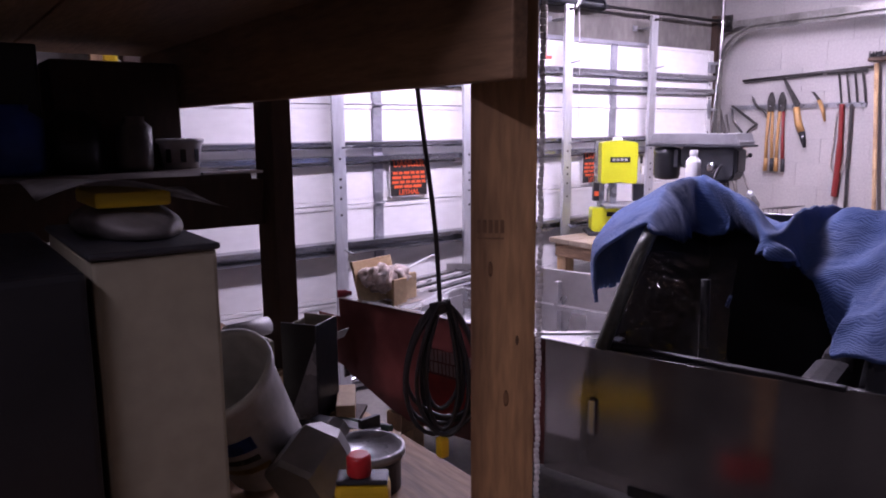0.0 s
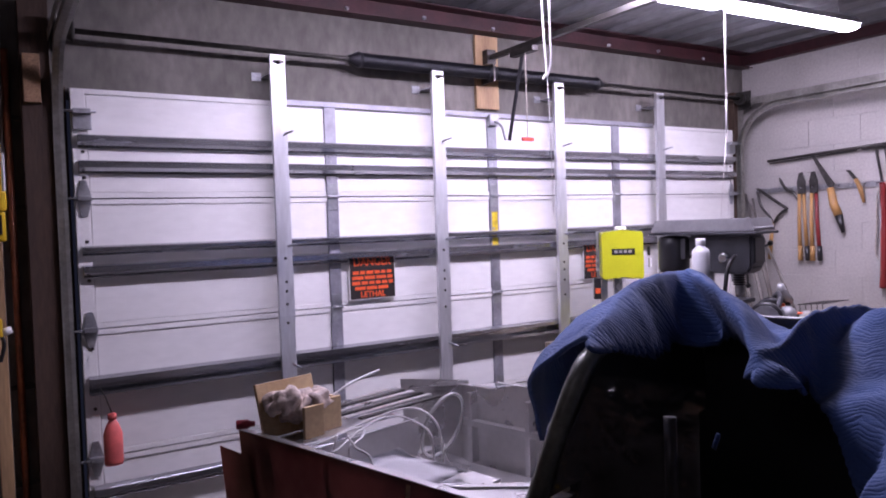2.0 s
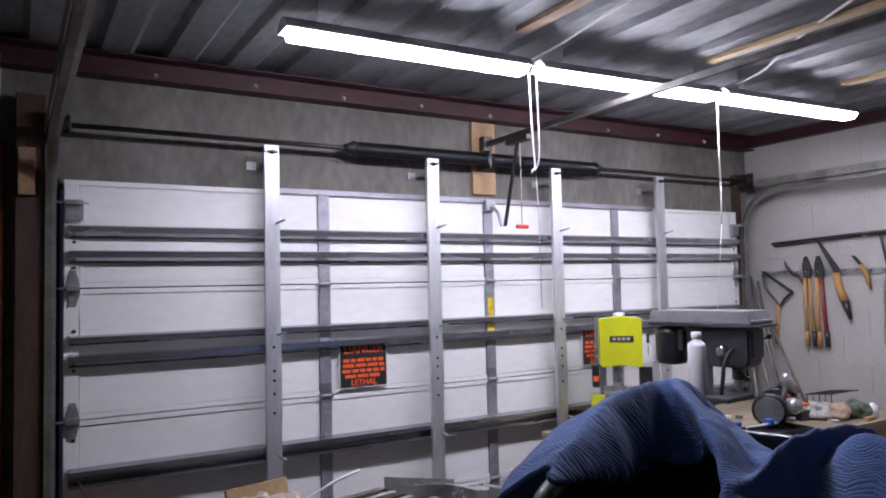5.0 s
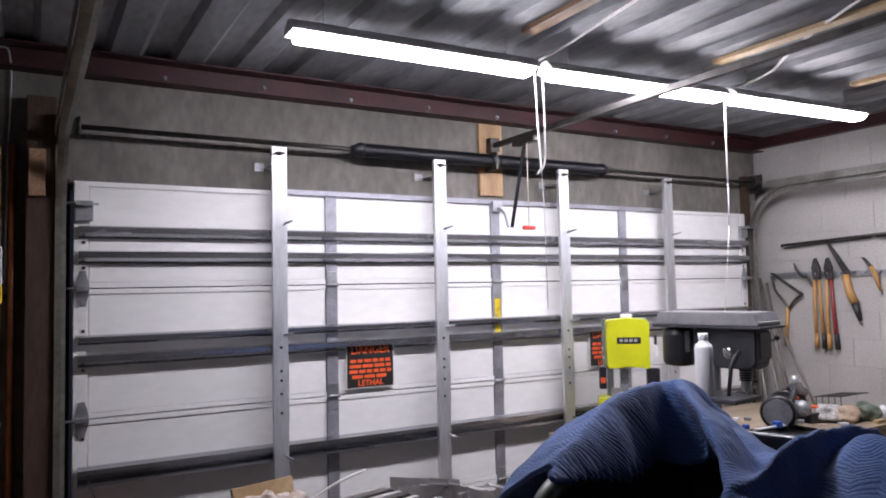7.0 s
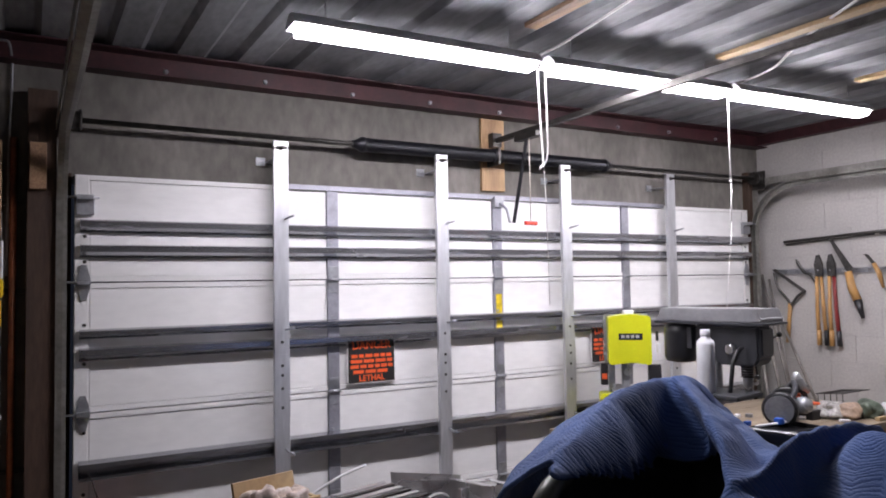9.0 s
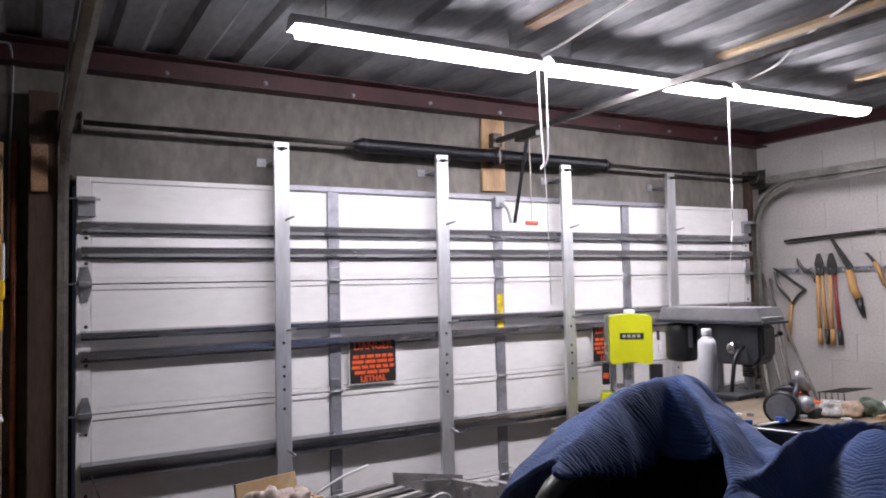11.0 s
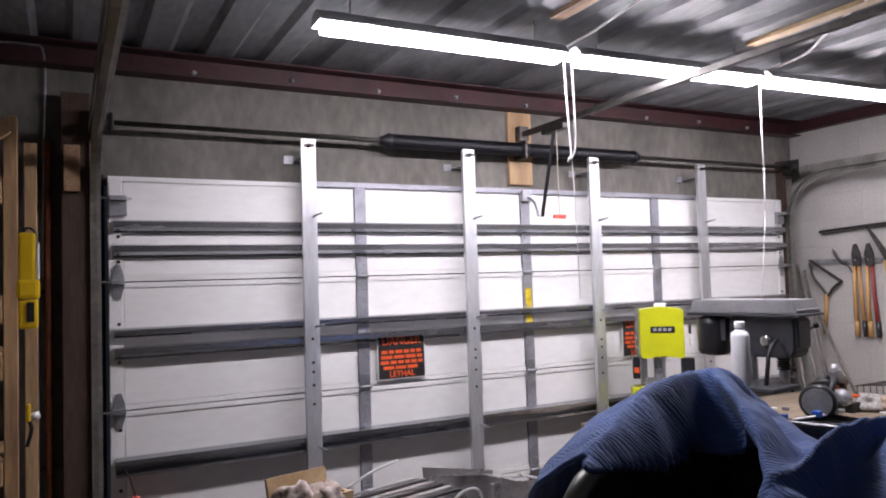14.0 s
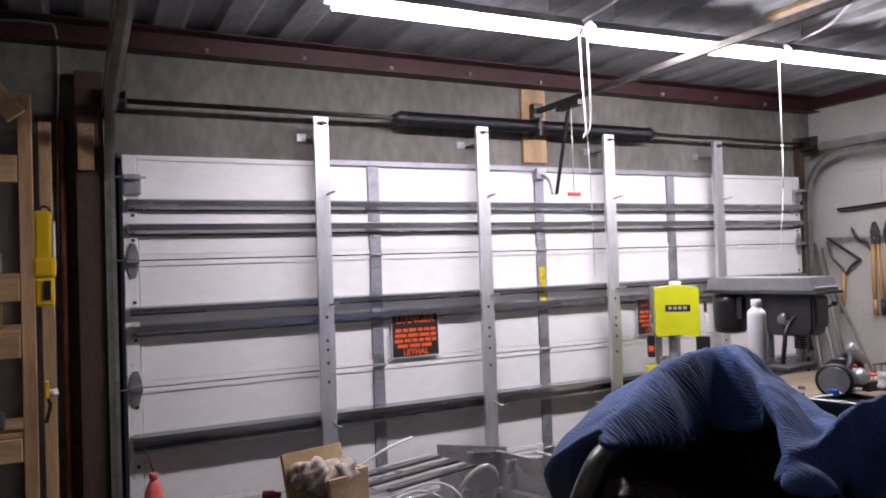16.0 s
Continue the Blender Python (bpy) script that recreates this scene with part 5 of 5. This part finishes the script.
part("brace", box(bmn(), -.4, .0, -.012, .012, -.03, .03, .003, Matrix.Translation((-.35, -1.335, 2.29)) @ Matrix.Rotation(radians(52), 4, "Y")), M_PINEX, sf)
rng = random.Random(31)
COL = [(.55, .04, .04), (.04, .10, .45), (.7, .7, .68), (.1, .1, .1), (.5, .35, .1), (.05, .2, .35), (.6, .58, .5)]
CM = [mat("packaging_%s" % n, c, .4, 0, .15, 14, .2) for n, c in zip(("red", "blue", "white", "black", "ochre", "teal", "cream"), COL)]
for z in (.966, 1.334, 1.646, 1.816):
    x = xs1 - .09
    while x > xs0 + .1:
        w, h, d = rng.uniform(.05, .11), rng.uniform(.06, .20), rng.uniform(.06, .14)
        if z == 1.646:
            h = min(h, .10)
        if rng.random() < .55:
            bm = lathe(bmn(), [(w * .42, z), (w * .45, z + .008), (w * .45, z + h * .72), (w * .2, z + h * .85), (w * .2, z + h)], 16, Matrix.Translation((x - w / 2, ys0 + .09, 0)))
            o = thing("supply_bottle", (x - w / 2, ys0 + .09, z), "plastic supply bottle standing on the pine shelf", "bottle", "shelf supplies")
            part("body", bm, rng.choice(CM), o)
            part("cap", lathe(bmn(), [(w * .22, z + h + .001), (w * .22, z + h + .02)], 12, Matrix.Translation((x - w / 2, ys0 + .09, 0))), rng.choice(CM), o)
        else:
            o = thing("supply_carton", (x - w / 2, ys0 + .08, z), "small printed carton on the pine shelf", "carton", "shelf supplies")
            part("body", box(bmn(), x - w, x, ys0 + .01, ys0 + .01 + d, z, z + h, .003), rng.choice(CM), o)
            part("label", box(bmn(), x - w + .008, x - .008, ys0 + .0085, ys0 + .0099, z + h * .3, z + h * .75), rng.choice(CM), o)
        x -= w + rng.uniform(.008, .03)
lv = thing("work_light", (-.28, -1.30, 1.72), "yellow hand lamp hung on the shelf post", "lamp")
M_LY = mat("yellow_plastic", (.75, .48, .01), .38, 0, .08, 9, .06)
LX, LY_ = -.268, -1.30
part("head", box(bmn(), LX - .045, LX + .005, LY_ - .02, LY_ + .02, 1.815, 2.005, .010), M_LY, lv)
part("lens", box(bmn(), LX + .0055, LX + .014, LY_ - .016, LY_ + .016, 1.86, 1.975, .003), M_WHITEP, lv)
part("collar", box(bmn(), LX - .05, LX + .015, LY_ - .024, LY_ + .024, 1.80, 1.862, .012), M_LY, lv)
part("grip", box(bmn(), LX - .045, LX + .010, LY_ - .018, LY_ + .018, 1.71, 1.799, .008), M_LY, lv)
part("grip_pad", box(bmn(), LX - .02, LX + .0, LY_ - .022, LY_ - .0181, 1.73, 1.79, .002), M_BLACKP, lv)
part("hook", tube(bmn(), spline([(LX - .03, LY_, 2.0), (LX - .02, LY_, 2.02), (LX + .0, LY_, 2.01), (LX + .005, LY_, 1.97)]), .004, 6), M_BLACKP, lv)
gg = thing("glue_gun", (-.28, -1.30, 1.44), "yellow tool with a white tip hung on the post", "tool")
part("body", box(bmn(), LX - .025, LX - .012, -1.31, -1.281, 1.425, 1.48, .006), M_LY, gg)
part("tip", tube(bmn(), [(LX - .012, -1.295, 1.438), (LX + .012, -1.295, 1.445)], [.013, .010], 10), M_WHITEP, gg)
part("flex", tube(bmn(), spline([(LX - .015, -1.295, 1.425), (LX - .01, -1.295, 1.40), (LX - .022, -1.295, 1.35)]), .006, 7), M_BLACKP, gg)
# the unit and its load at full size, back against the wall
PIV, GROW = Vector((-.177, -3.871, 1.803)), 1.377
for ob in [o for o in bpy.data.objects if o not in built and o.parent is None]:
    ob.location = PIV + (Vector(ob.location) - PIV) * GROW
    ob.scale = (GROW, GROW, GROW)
rb = thing("red_bag", (.06, -.12, .62), "red plastic bottle hung by the door edge", "bottle")
M_PINKP = mat("pink_red_plastic", (.80, .16, .14), .45, 0, .12, 9, .1)
part("body", lathe(bmn(), [(.01, .61), (.038, .615), (.042, .63), (.042, .76), (.03, .80), (.014, .83)], 16, Matrix.Translation((.10, -.14, 0)) @ Matrix.Diagonal((1, .6, 1, 1))), M_PINKP, rb)
part("cap", lathe(bmn(), [(.02, .8305), (.02, .855), (.012, .858)], 12, Matrix.Translation((.10, -.14, 0))), M_PINKP, rb)
part("hanger", tube(bmn(), [(.10, -.14, .856), (.08, -.10, .93), (.06, -.075, .975)], .003, 6), M_SHAFT, rb)

# ---- storage rack at the start of the walk ----
M_POSTL = mat("knotty_pine_post", (.50, .28, .125), .6, 0, .24, 2.6, .3, .3, 34, col2=(.11, .05, .025), stretch=(4, 4, .55))
M_KNOT = mat("dark_knot", (.24, .125, .056), .6, 0, .2, 30, .3)
rack = thing("storage_rack", (-1.2, -3, 0), "rough timber storage rack with loaded shelves", "rack")
PO = Matrix.Translation((-.583, -3.392, 0)) @ Matrix.Rotation(radians(-43.5), 4, "Z")
p1 = part("post", box(bmn(), 0, .078, 0, .04, 0, 2.6, .003, PO), M_POSTL, rack)
for y, z, r in ((-3.432, 1.548, .0030), (-3.452, 1.385, .0034), (-3.465, 1.46, .002)):
    part("knot", lathe(bmn(), [(r, 0), (r * .6, .0015), (.001, .002)], 14, PO @ Matrix.Translation((-3.408 - y, -.0001, z)) @ Matrix.Rotation(radians(90), 4, "X") @ Matrix.Diagonal((1, 3.2, .3, 1))), M_KNOT, p1)
stamp = part("grade_stamp", box(bmn(), .008, .040, -.0009, -.0002, 1.585, 1.5865, 0, PO), M_KNOT, p1)
for k in range(5):
    part("stamp_bar", box(bmn(), .008 + .007 * k, .0125 + .007 * k, -.0009, -.0002, 1.592, 1.608, 0, PO), M_KNOT, p1)
# back posts, rail and middle shelf in the dark brown wood
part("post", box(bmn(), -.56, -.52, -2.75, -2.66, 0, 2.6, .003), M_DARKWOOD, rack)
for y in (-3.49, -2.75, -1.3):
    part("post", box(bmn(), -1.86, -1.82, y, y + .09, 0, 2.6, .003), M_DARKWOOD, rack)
part("beam", box(bmn(), -.604, -.5825, -3.49, -2.0, 1.767, 1.907, .003), M_PINEY, rack)
for k in range(4):
    part("shelf_board", box(bmn(), -1.9 + .33 * k, -1.575 + .33 * k, -3.49, -2.0, 1.908, 1.926, .002), M_PINEY, rack)
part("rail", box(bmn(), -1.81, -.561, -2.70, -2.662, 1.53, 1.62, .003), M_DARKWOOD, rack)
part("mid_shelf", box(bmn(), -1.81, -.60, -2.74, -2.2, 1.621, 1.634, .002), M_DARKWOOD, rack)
for k in range(3):
    part("low_board", box(bmn(), -1.81 + .443 * k, -1.371 + .443 * k, -4.0, -1.9, 1.18, 1.2, .003), M_PINEY, rack)
part("low_rail", box(bmn(), -.60, -.565, -3.39, -2.76, 1.10, 1.178, .003), M_PINEY, rack)
# braided cord down the outer corner of the post
bm = bmn()
for k in range(220):
    z = .95 + .0075 * k
    bmesh.ops.create_icosphere(bm, subdivisions=1, radius=.0042, matrix=Matrix.Translation((-.5205 + .001 * math.sin(k), -3.447, z)) @ Matrix.Diagonal((1, 1, 1.2, 1)))
bc = solid("bead_chain", bm, M_CORD, "white bead chain hanging down the timber post", "chain", "", "stuff")
for dx, dy in ((-.503, -3.40), (-.483, -3.375)):
    solid("string", tube(bmn(), [(dx, dy, .6), (dx - .002, dy, 1.6), (dx, dy + .01, 2.6)], .0038, 6), M_ROPE, "thin grey string hanging beside the post", "string", "strings")

# unseen case, added so the fuselage skin mirrors a yellow stripe
tc = thing("tool_case", (-1.07, -2.33, 0), "flat yellow case added under the rack for its reflection", "case")
part("shell", box(bmn(), -1.17, -.97, -2.72, -1.93, .001, .058, .012), M_LY, tc)
part("lid", box(bmn(), -1.17, -.97, -2.72, -1.93, .061, .10, .012), M_LY, tc)
part("handle", tube(bmn(), spline([(-.96, -2.45, .06), (-.935, -2.43, .06), (-.935, -2.25, .06), (-.96, -2.23, .06)]), .010, 8), M_BLACKP, tc)
for y in (-2.6, -2.06):
    part("latch", box(bmn(), -.969, -.958, y - .03, y + .03, .04, .08, .003), M_BLACKP, tc)
# unseen as well, a red shape added for its reflection in the skin
tb = thing("toolbox", (-.3, -3.1, 0), "small red box added beside the rack for its reflection", "toolbox")
part("body", box(bmn(), -.34, -.24, -3.36, -3.14, .001, .07, .008), M_REDM, tb)
part("lid", prism(bmn(), [(-.34, .072), (-.24, .072), (-.26, .10), (-.32, .10)], -3.36, -3.14, "y"), M_REDM, tb)
part("handle", tube(bmn(), spline([(-.29, -3.31, .10), (-.29, -3.29, .125), (-.29, -3.21, .125), (-.29, -3.19, .10)]), .005, 7), M_SHAFT, tb)
# carton and its load
M_CARTON = mat("beige_painted_cabinet", (.42, .38, .27), .6, 0, .1, 3, .12, .15, 40)
cb = thing("cabinet", (-.95, -3.28, 1.2), "small beige metal cabinet with dusty dark top", "cabinet")
part("body", box(bmn(), -1.003, -.893, -3.40, -3.16, 1.2005, 1.605, .004), M_CARTON, cb)
part("top", box(bmn(), -1.006, -.890, -3.403, -3.157, 1.6055, 1.612, .003), M_DGREY, cb)
dbx = solid("dark_box", box(bmn(), -1.16, -1.010, -3.42, -3.10, 1.2005, 1.60, .006), M_BLACKP, "plain dark block beside the cabinet", "box")
M_DUST = mat("dusty_clear_plastic", (.22, .20, .19), .35, 0, .25, 9, .2, .6, 50)
bm = bmn()
bmesh.ops.create_icosphere(bm, subdivisions=4, radius=.05)
for v in bm.verts:
    v.co *= 1 + .25 * noise.noise(v.co * 20)
    v.co = Vector((v.co.x * 1.0, v.co.y * 1.6, max(v.co.z * .5, -.012)))
for f in bm.faces:
    f.smooth = True
bmesh.ops.transform(bm, matrix=Matrix.Translation((-.945, -3.28, 1.6245)), verts=bm.verts)
solid("plastic_package", bm, M_DUST, "dusty clear plastic package on the cabinet", "package")
solid("foam_block", box(bmn(), -.985, -.915, -3.34, -3.24, 1.644, 1.659, .004), M_LY, "yellow sponge block on the package", "sponge")
bm = bmn()
g = [[bm.verts.new((-1.035 + .0135 * i, -3.36 + .035 * j, 1.662 + .010 * math.sin(i * .35 + j * .4) - .0009 * (i - 5) ** 2 * .25)) for j in range(6)] for i in range(14)]
for i in range(13):
    for j in range(5):
        bm.faces.new((g[i][j], g[i + 1][j], g[i + 1][j + 1], g[i][j + 1])).smooth = True
bmesh.ops.solidify(bm, geom=bm.faces[:], thickness=.002)
solid("paper_sheet", bm, mat("dusty_paper", (.40, .38, .36), .8, 0, .2, 12, .2), "curled dusty paper sheet on the stack", "paper")
# dark jars and a white tub on the middle shelf
for x, r, h, mt, lb in ((-.86, .05, .12, M_BLACKP, "dark jar on the rack shelf"), (-.97, .06, .13, CM[1], "dark blue spray can on the rack shelf"), (-.75, .035, .11, M_DUST, "crumpled clear wrap on the rack shelf"), (-1.12, .06, .14, M_BLACKP, "dark jar on the rack shelf")):
    solid("jar", lathe(bmn(), [(r * .9, 1.6345), (r, 1.645), (r, 1.634 + h * .8), (r * .6, 1.634 + h * .92), (r * .6, 1.634 + h)], 18, Matrix.Translation((x, -2.50, 0))), mt, lb, "jar", "rack jars")
tub = thing("plastic_tub", (-.64, -2.45, 1.634), "white plastic tub with dark stains", "tub")
part("tub", lathe(bmn(), [(.036, 1.6345), (.044, 1.685), (.050, 1.690), (.050, 1.697), (.046, 1.698)], 20, Matrix.Translation((-.645, -2.45, 0))), M_WHITEP, tub)
for k in range(3):
    t = radians(-60 - 40 * k)
    part("stain", box(bmn(), -.006, .006, -.001, .001, 1.648, 1.676, .001, Matrix.Translation((-.645 + .0445 * math.cos(t), -2.45 + .0445 * math.sin(t), 0)) @ Matrix.Rotation(t + radians(90), 4, "Z")), M_BLACKP, tub)
solid("white_sheet", box(bmn(), -.69, -.575, -2.735, -2.72, 1.6345, 1.639, .001), M_WHITEP, "white sheet edge on the rack shelf", "sheet")

# tilted white pail
M_PAIL = mat("grimy_white_pail", (.66, .65, .64), .45, 0, .18, 6, .2, .1, 40)
pl = thing("pail", (-.79, -3.17, 1.2), "grimy white plastic pail leaning on its side", "pail")
PM = Matrix.Translation((-.735, -3.10, 1.238)) @ Matrix.Rotation(radians(-29), 4, "Y") @ Matrix.Rotation(radians(17), 4, "X") @ Matrix.Scale(.80, 4)
bm = lathe(bmn(), [(.072, 0), (.076, .006), (.092, .23), (.098, .232), (.098, .245), (.090, .246), (.086, .236), (.070, .012)], 28)
bmesh.ops.transform(bm, matrix=PM, verts=bm.verts)
part("bucket", bm, M_PAIL, pl)
for z0, z1, a0, a1, mt in ((.13, .165, 200, 258, CM[1]), (.07, .085, 205, 262, CM[4]), (.10, .115, 208, 255, CM[3])):
    bm = bmn()
    row = []
    for k in range(9):
        t = radians(a0 + (a1 - a0) * k / 8)
        row.append([bm.verts.new(PM @ Vector(((.0775 + .065 * z) * math.cos(t), (.0775 + .065 * z) * math.sin(t), z))) for z in (z0, z1)])
    for A, B in zip(row, row[1:]):
        bm.faces.new((A[0], B[0], B[1], A[1])).smooth = True
    bmesh.ops.solidify(bm, geom=bm.faces[:], thickness=-.0008)
    part("label_band", bm, mt, pl)
bm = tube(bmn(), [PM @ Vector((.099 * math.cos(t), .099 * math.sin(t), .23 - .05 * math.sin(t))) for t in [math.pi * k / 16 for k in range(17)]], .003, 6)
part("bail", bm, M_GALV, pl)
# grey jug below it
bm = lathe(bmn(), [(.046, 0), (.050, .008), (.050, .07), (.03, .095), (.018, .10), (.018, .118)], 6, Matrix.Translation((-.755, -3.235, 1.247)) @ Matrix.Rotation(radians(62), 4, "Y") @ Matrix.Rotation(radians(-25), 4, "X"))
for f in bm.faces:
    f.smooth = False
solid("grey_jug", bm, mat("grey_plastic", (.28, .27, .27), .45, 0, .15, 9, .15), "grey plastic jug lying on the shelf", "jug")
# flat can with a red cap, and a lidded tin
cn = thing("solvent_can", (-.717, -3.352, 1.2), "yellow and red flat metal can with red cap", "can")
CMx = Matrix.Translation((-.717, -3.352, 0)) @ Matrix.Rotation(radians(-35), 4, "Z")
part("body", box(bmn(), -.033, .033, -.018, .018, 1.2005, 1.298, .008, CMx), M_LY, cn)
part("label", box(bmn(), -.024, .024, -.0195, -.0181, 1.225, 1.282, .0005, CMx), M_SIGNO, cn)
part("top", box(bmn(), -.031, .031, -.016, .016, 1.2985, 1.305, .003, CMx), M_DGREY, cn)
part("cap", lathe(bmn(), [(.013, 1.3055), (.015, 1.308), (.015, 1.328), (.012, 1.332)], 16, CMx @ Matrix.Translation((-.004, 0, 0))), mat("bright_red_cap", (.70, .03, .03), .35), cn)
tn = thing("lidded_tin", (-.62, -3.17, 1.2), "grey tin with a dished lid", "tin")
part("tin", lathe(bmn(), [(.05, 1.2005), (.05, 1.243), (.052, 1.245), (.052, 1.25)], 28, Matrix.Translation((-.625, -3.200, 0))), M_DGREY, tn)
part("lid", lathe(bmn(), [(.049, 1.2505), (.056, 1.251), (.056, 1.262), (.050, 1.263), (.046, 1.256), (.004, 1.254)], 32, Matrix.Translation((-.625, -3.200, 0))), M_GREYP, tn)
# shears, scraper, dark box, offcuts on the boards
sh2 = thing("shears", (-.60, -2.95, 1.2), "old tin shears with dark green grips", "shears")
part("blade", box(bmn(), -.02, .13, -.012, .012, 1.203, 1.211, .003, Matrix.Translation((-.56, -3.0, 0)) @ Matrix.Rotation(radians(120), 4, "Z")), M_BLADE, sh2)
for s in (-1, 1):
    part("grip", tube(bmn(), spline([(-.57, -2.99, 1.213), (-.545 + .01 * s, -3.04, 1.216), (-.535 + .025 * s, -3.08, 1.214)]), .009, 7), mat("green_grip", (.03, .07, .05), .5), sh2)
kn = thing("putty_knife", (-.56, -2.80, 1.2), "broad steel putty knife standing in a block", "knife")
part("blade", prism(bmn(), [(-.60, 1.325), (-.52, 1.345), (-.49, 1.35), (-.50, 1.335), (-.60, 1.310)], -2.905, -2.902, "y"), M_SKIND, kn)
part("stem", tube(bmn(), [(-.56, -2.90, 1.203), (-.55, -2.903, 1.32)], .006, 7), M_BLADE, kn)
ob2 = thing("open_box", (-.60, -2.93, 1.2), "dark open box with a torn white corner", "box")
OB = Matrix.Translation((-.590, -2.972, 0)) @ Matrix.Rotation(radians(123.5), 4, "Z")
part("wall", box(bmn(), 0, .070, -.004, 0, 1.2005, 1.385, .001, OB), M_BLACKP, ob2)
part("wall", box(bmn(), 0, .004, -.074, -.0045, 1.2005, 1.385, .001, OB), M_BLACKP, ob2)
part("wall", box(bmn(), .066, .070, -.074, -.0045, 1.2005, 1.375, .001, OB), M_CARTON, ob2)
part("wall", box(bmn(), .0045, .0655, -.074, -.070, 1.2005, 1.385, .001, OB), M_CARTON, ob2)
bm = prism(bmn(), [(.001, 1.202), (.062, 1.202), (.001, 1.355)], .0006, .0014, "y")
bmesh.ops.transform(bm, matrix=OB, verts=bm.verts)
part("torn_corner", bm, M_GREYP, ob2)
solid("carton", box(bmn(), -.715, -.652, -2.94, -2.86, 1.2005, 1.362, .003), M_CARTON, "small beige carton on the rack boards", "carton")
solid("white_tube", tube(bmn(), [(-.725, -2.915, 1.3785), (-.645, -2.895, 1.3785)], .016, 14), M_WHITEP, "white cardboard tube lying across the carton", "tube")
# two plain dark boxes added to keep the shelf's back black
solid("dark_carton", box(bmn(), -1.25, -.90, -2.42, -2.23, 1.6345, 1.885, .006), M_BLACKP, "dark box added to fill the black back of the rack shelf", "carton", "dark cartons")
solid("dark_carton", box(bmn(), -.88, -.625, -2.40, -2.22, 1.6345, 1.86, .006), M_DARKWOOD, "dark box added to fill the black back of the rack shelf", "carton", "dark cartons")
rng = random.Random(77)
for k in range(34):
    x, y = rng.uniform(-.70, -.52), rng.uniform(-3.12, -2.5)
    l, w, h = rng.uniform(.04, .15), rng.uniform(.008, .035), rng.uniform(.008, .038)
    bm = box(bmn(), -l / 2, l / 2, -w / 2, w / 2, 1.2012 + .0004 * k, 1.2012 + .0004 * k + h, .002)
    bmesh.ops.transform(bm, matrix=Matrix.Translation((x, y, 0)) @ Matrix.Rotation(rng.uniform(0, 3), 4, "Z"), verts=bm.verts)
    solid("scrap", bm, rng.choice((M_SHAFT, M_WHITEP, M_GALV, M_DARKWOOD, M_PLY, M_DGREY)), "small metal or wood scrap on the rack boards", "scrap", "rack scraps")

# black extension cable coiled on a hook under the beam
cc = thing("extension_cable", (-.585, -3.25, 1.35), "coiled black extension cable hung from the beam", "cable")
part("drop", tube(bmn(), spline([(-.556, -3.235, 1.80), (-.545, -3.24, 1.70), (-.535, -3.25, 1.58), (-.533, -3.258, 1.472)]), .0034, 8), M_RUBBER, cc)
rng = random.Random(6)
for k in range(8):
    w, h = rng.uniform(.020, .054), rng.uniform(.070, .102)
    ox, ph = rng.uniform(-.012, .012), rng.uniform(-.3, .3)
    ring = []
    for i in range(32):
        t = 2 * math.pi * i / 32
        u = w * math.sin(t) * (1.1 - .35 * math.cos(t)) + .008 * ph * math.cos(2 * t)
        ring.append((-.532 + ox * .5 + .84 * u, -3.262 + ox - .54 * u, 1.470 - h + h * math.cos(t) + .004 * math.sin(3 * t + k)))
    part("loop", tube(bmn(), ring, .0034, 7, closed=True), M_RUBBER, cc)
part("tie", tube(bmn(), [(-.545, -3.252, 1.462), (-.520, -3.268, 1.470)], .010, 9), M_RUBBER, cc)
part("plug", box(bmn(), -.545, -.530, -3.275, -3.260, 1.245, 1.275, .004), M_LY, cc)

# ---- blocks of the wall ----
bm = box(bmn(), 0, .007, -.1982, .1982, -.0982, .0982, .0012)
me = mesh_of(bm, M_BLOCK, "block")
east = bpy.data.objects["wall_east"]
for r in range(14):
    for c in range(16):
        y = -.12 - .4 * c + (.2 if r % 2 else 0)
        if y + .2 > Y1 or y < -6:
            if y + .2 > Y1 + .19:
                continue
        if y - .2 > Y1 - .2:
            continue
        o = new("block", me)
        o.location = (X1 - .0005, min(y, Y1 - .1985), .1 + .2 * r)
        o.parent = east
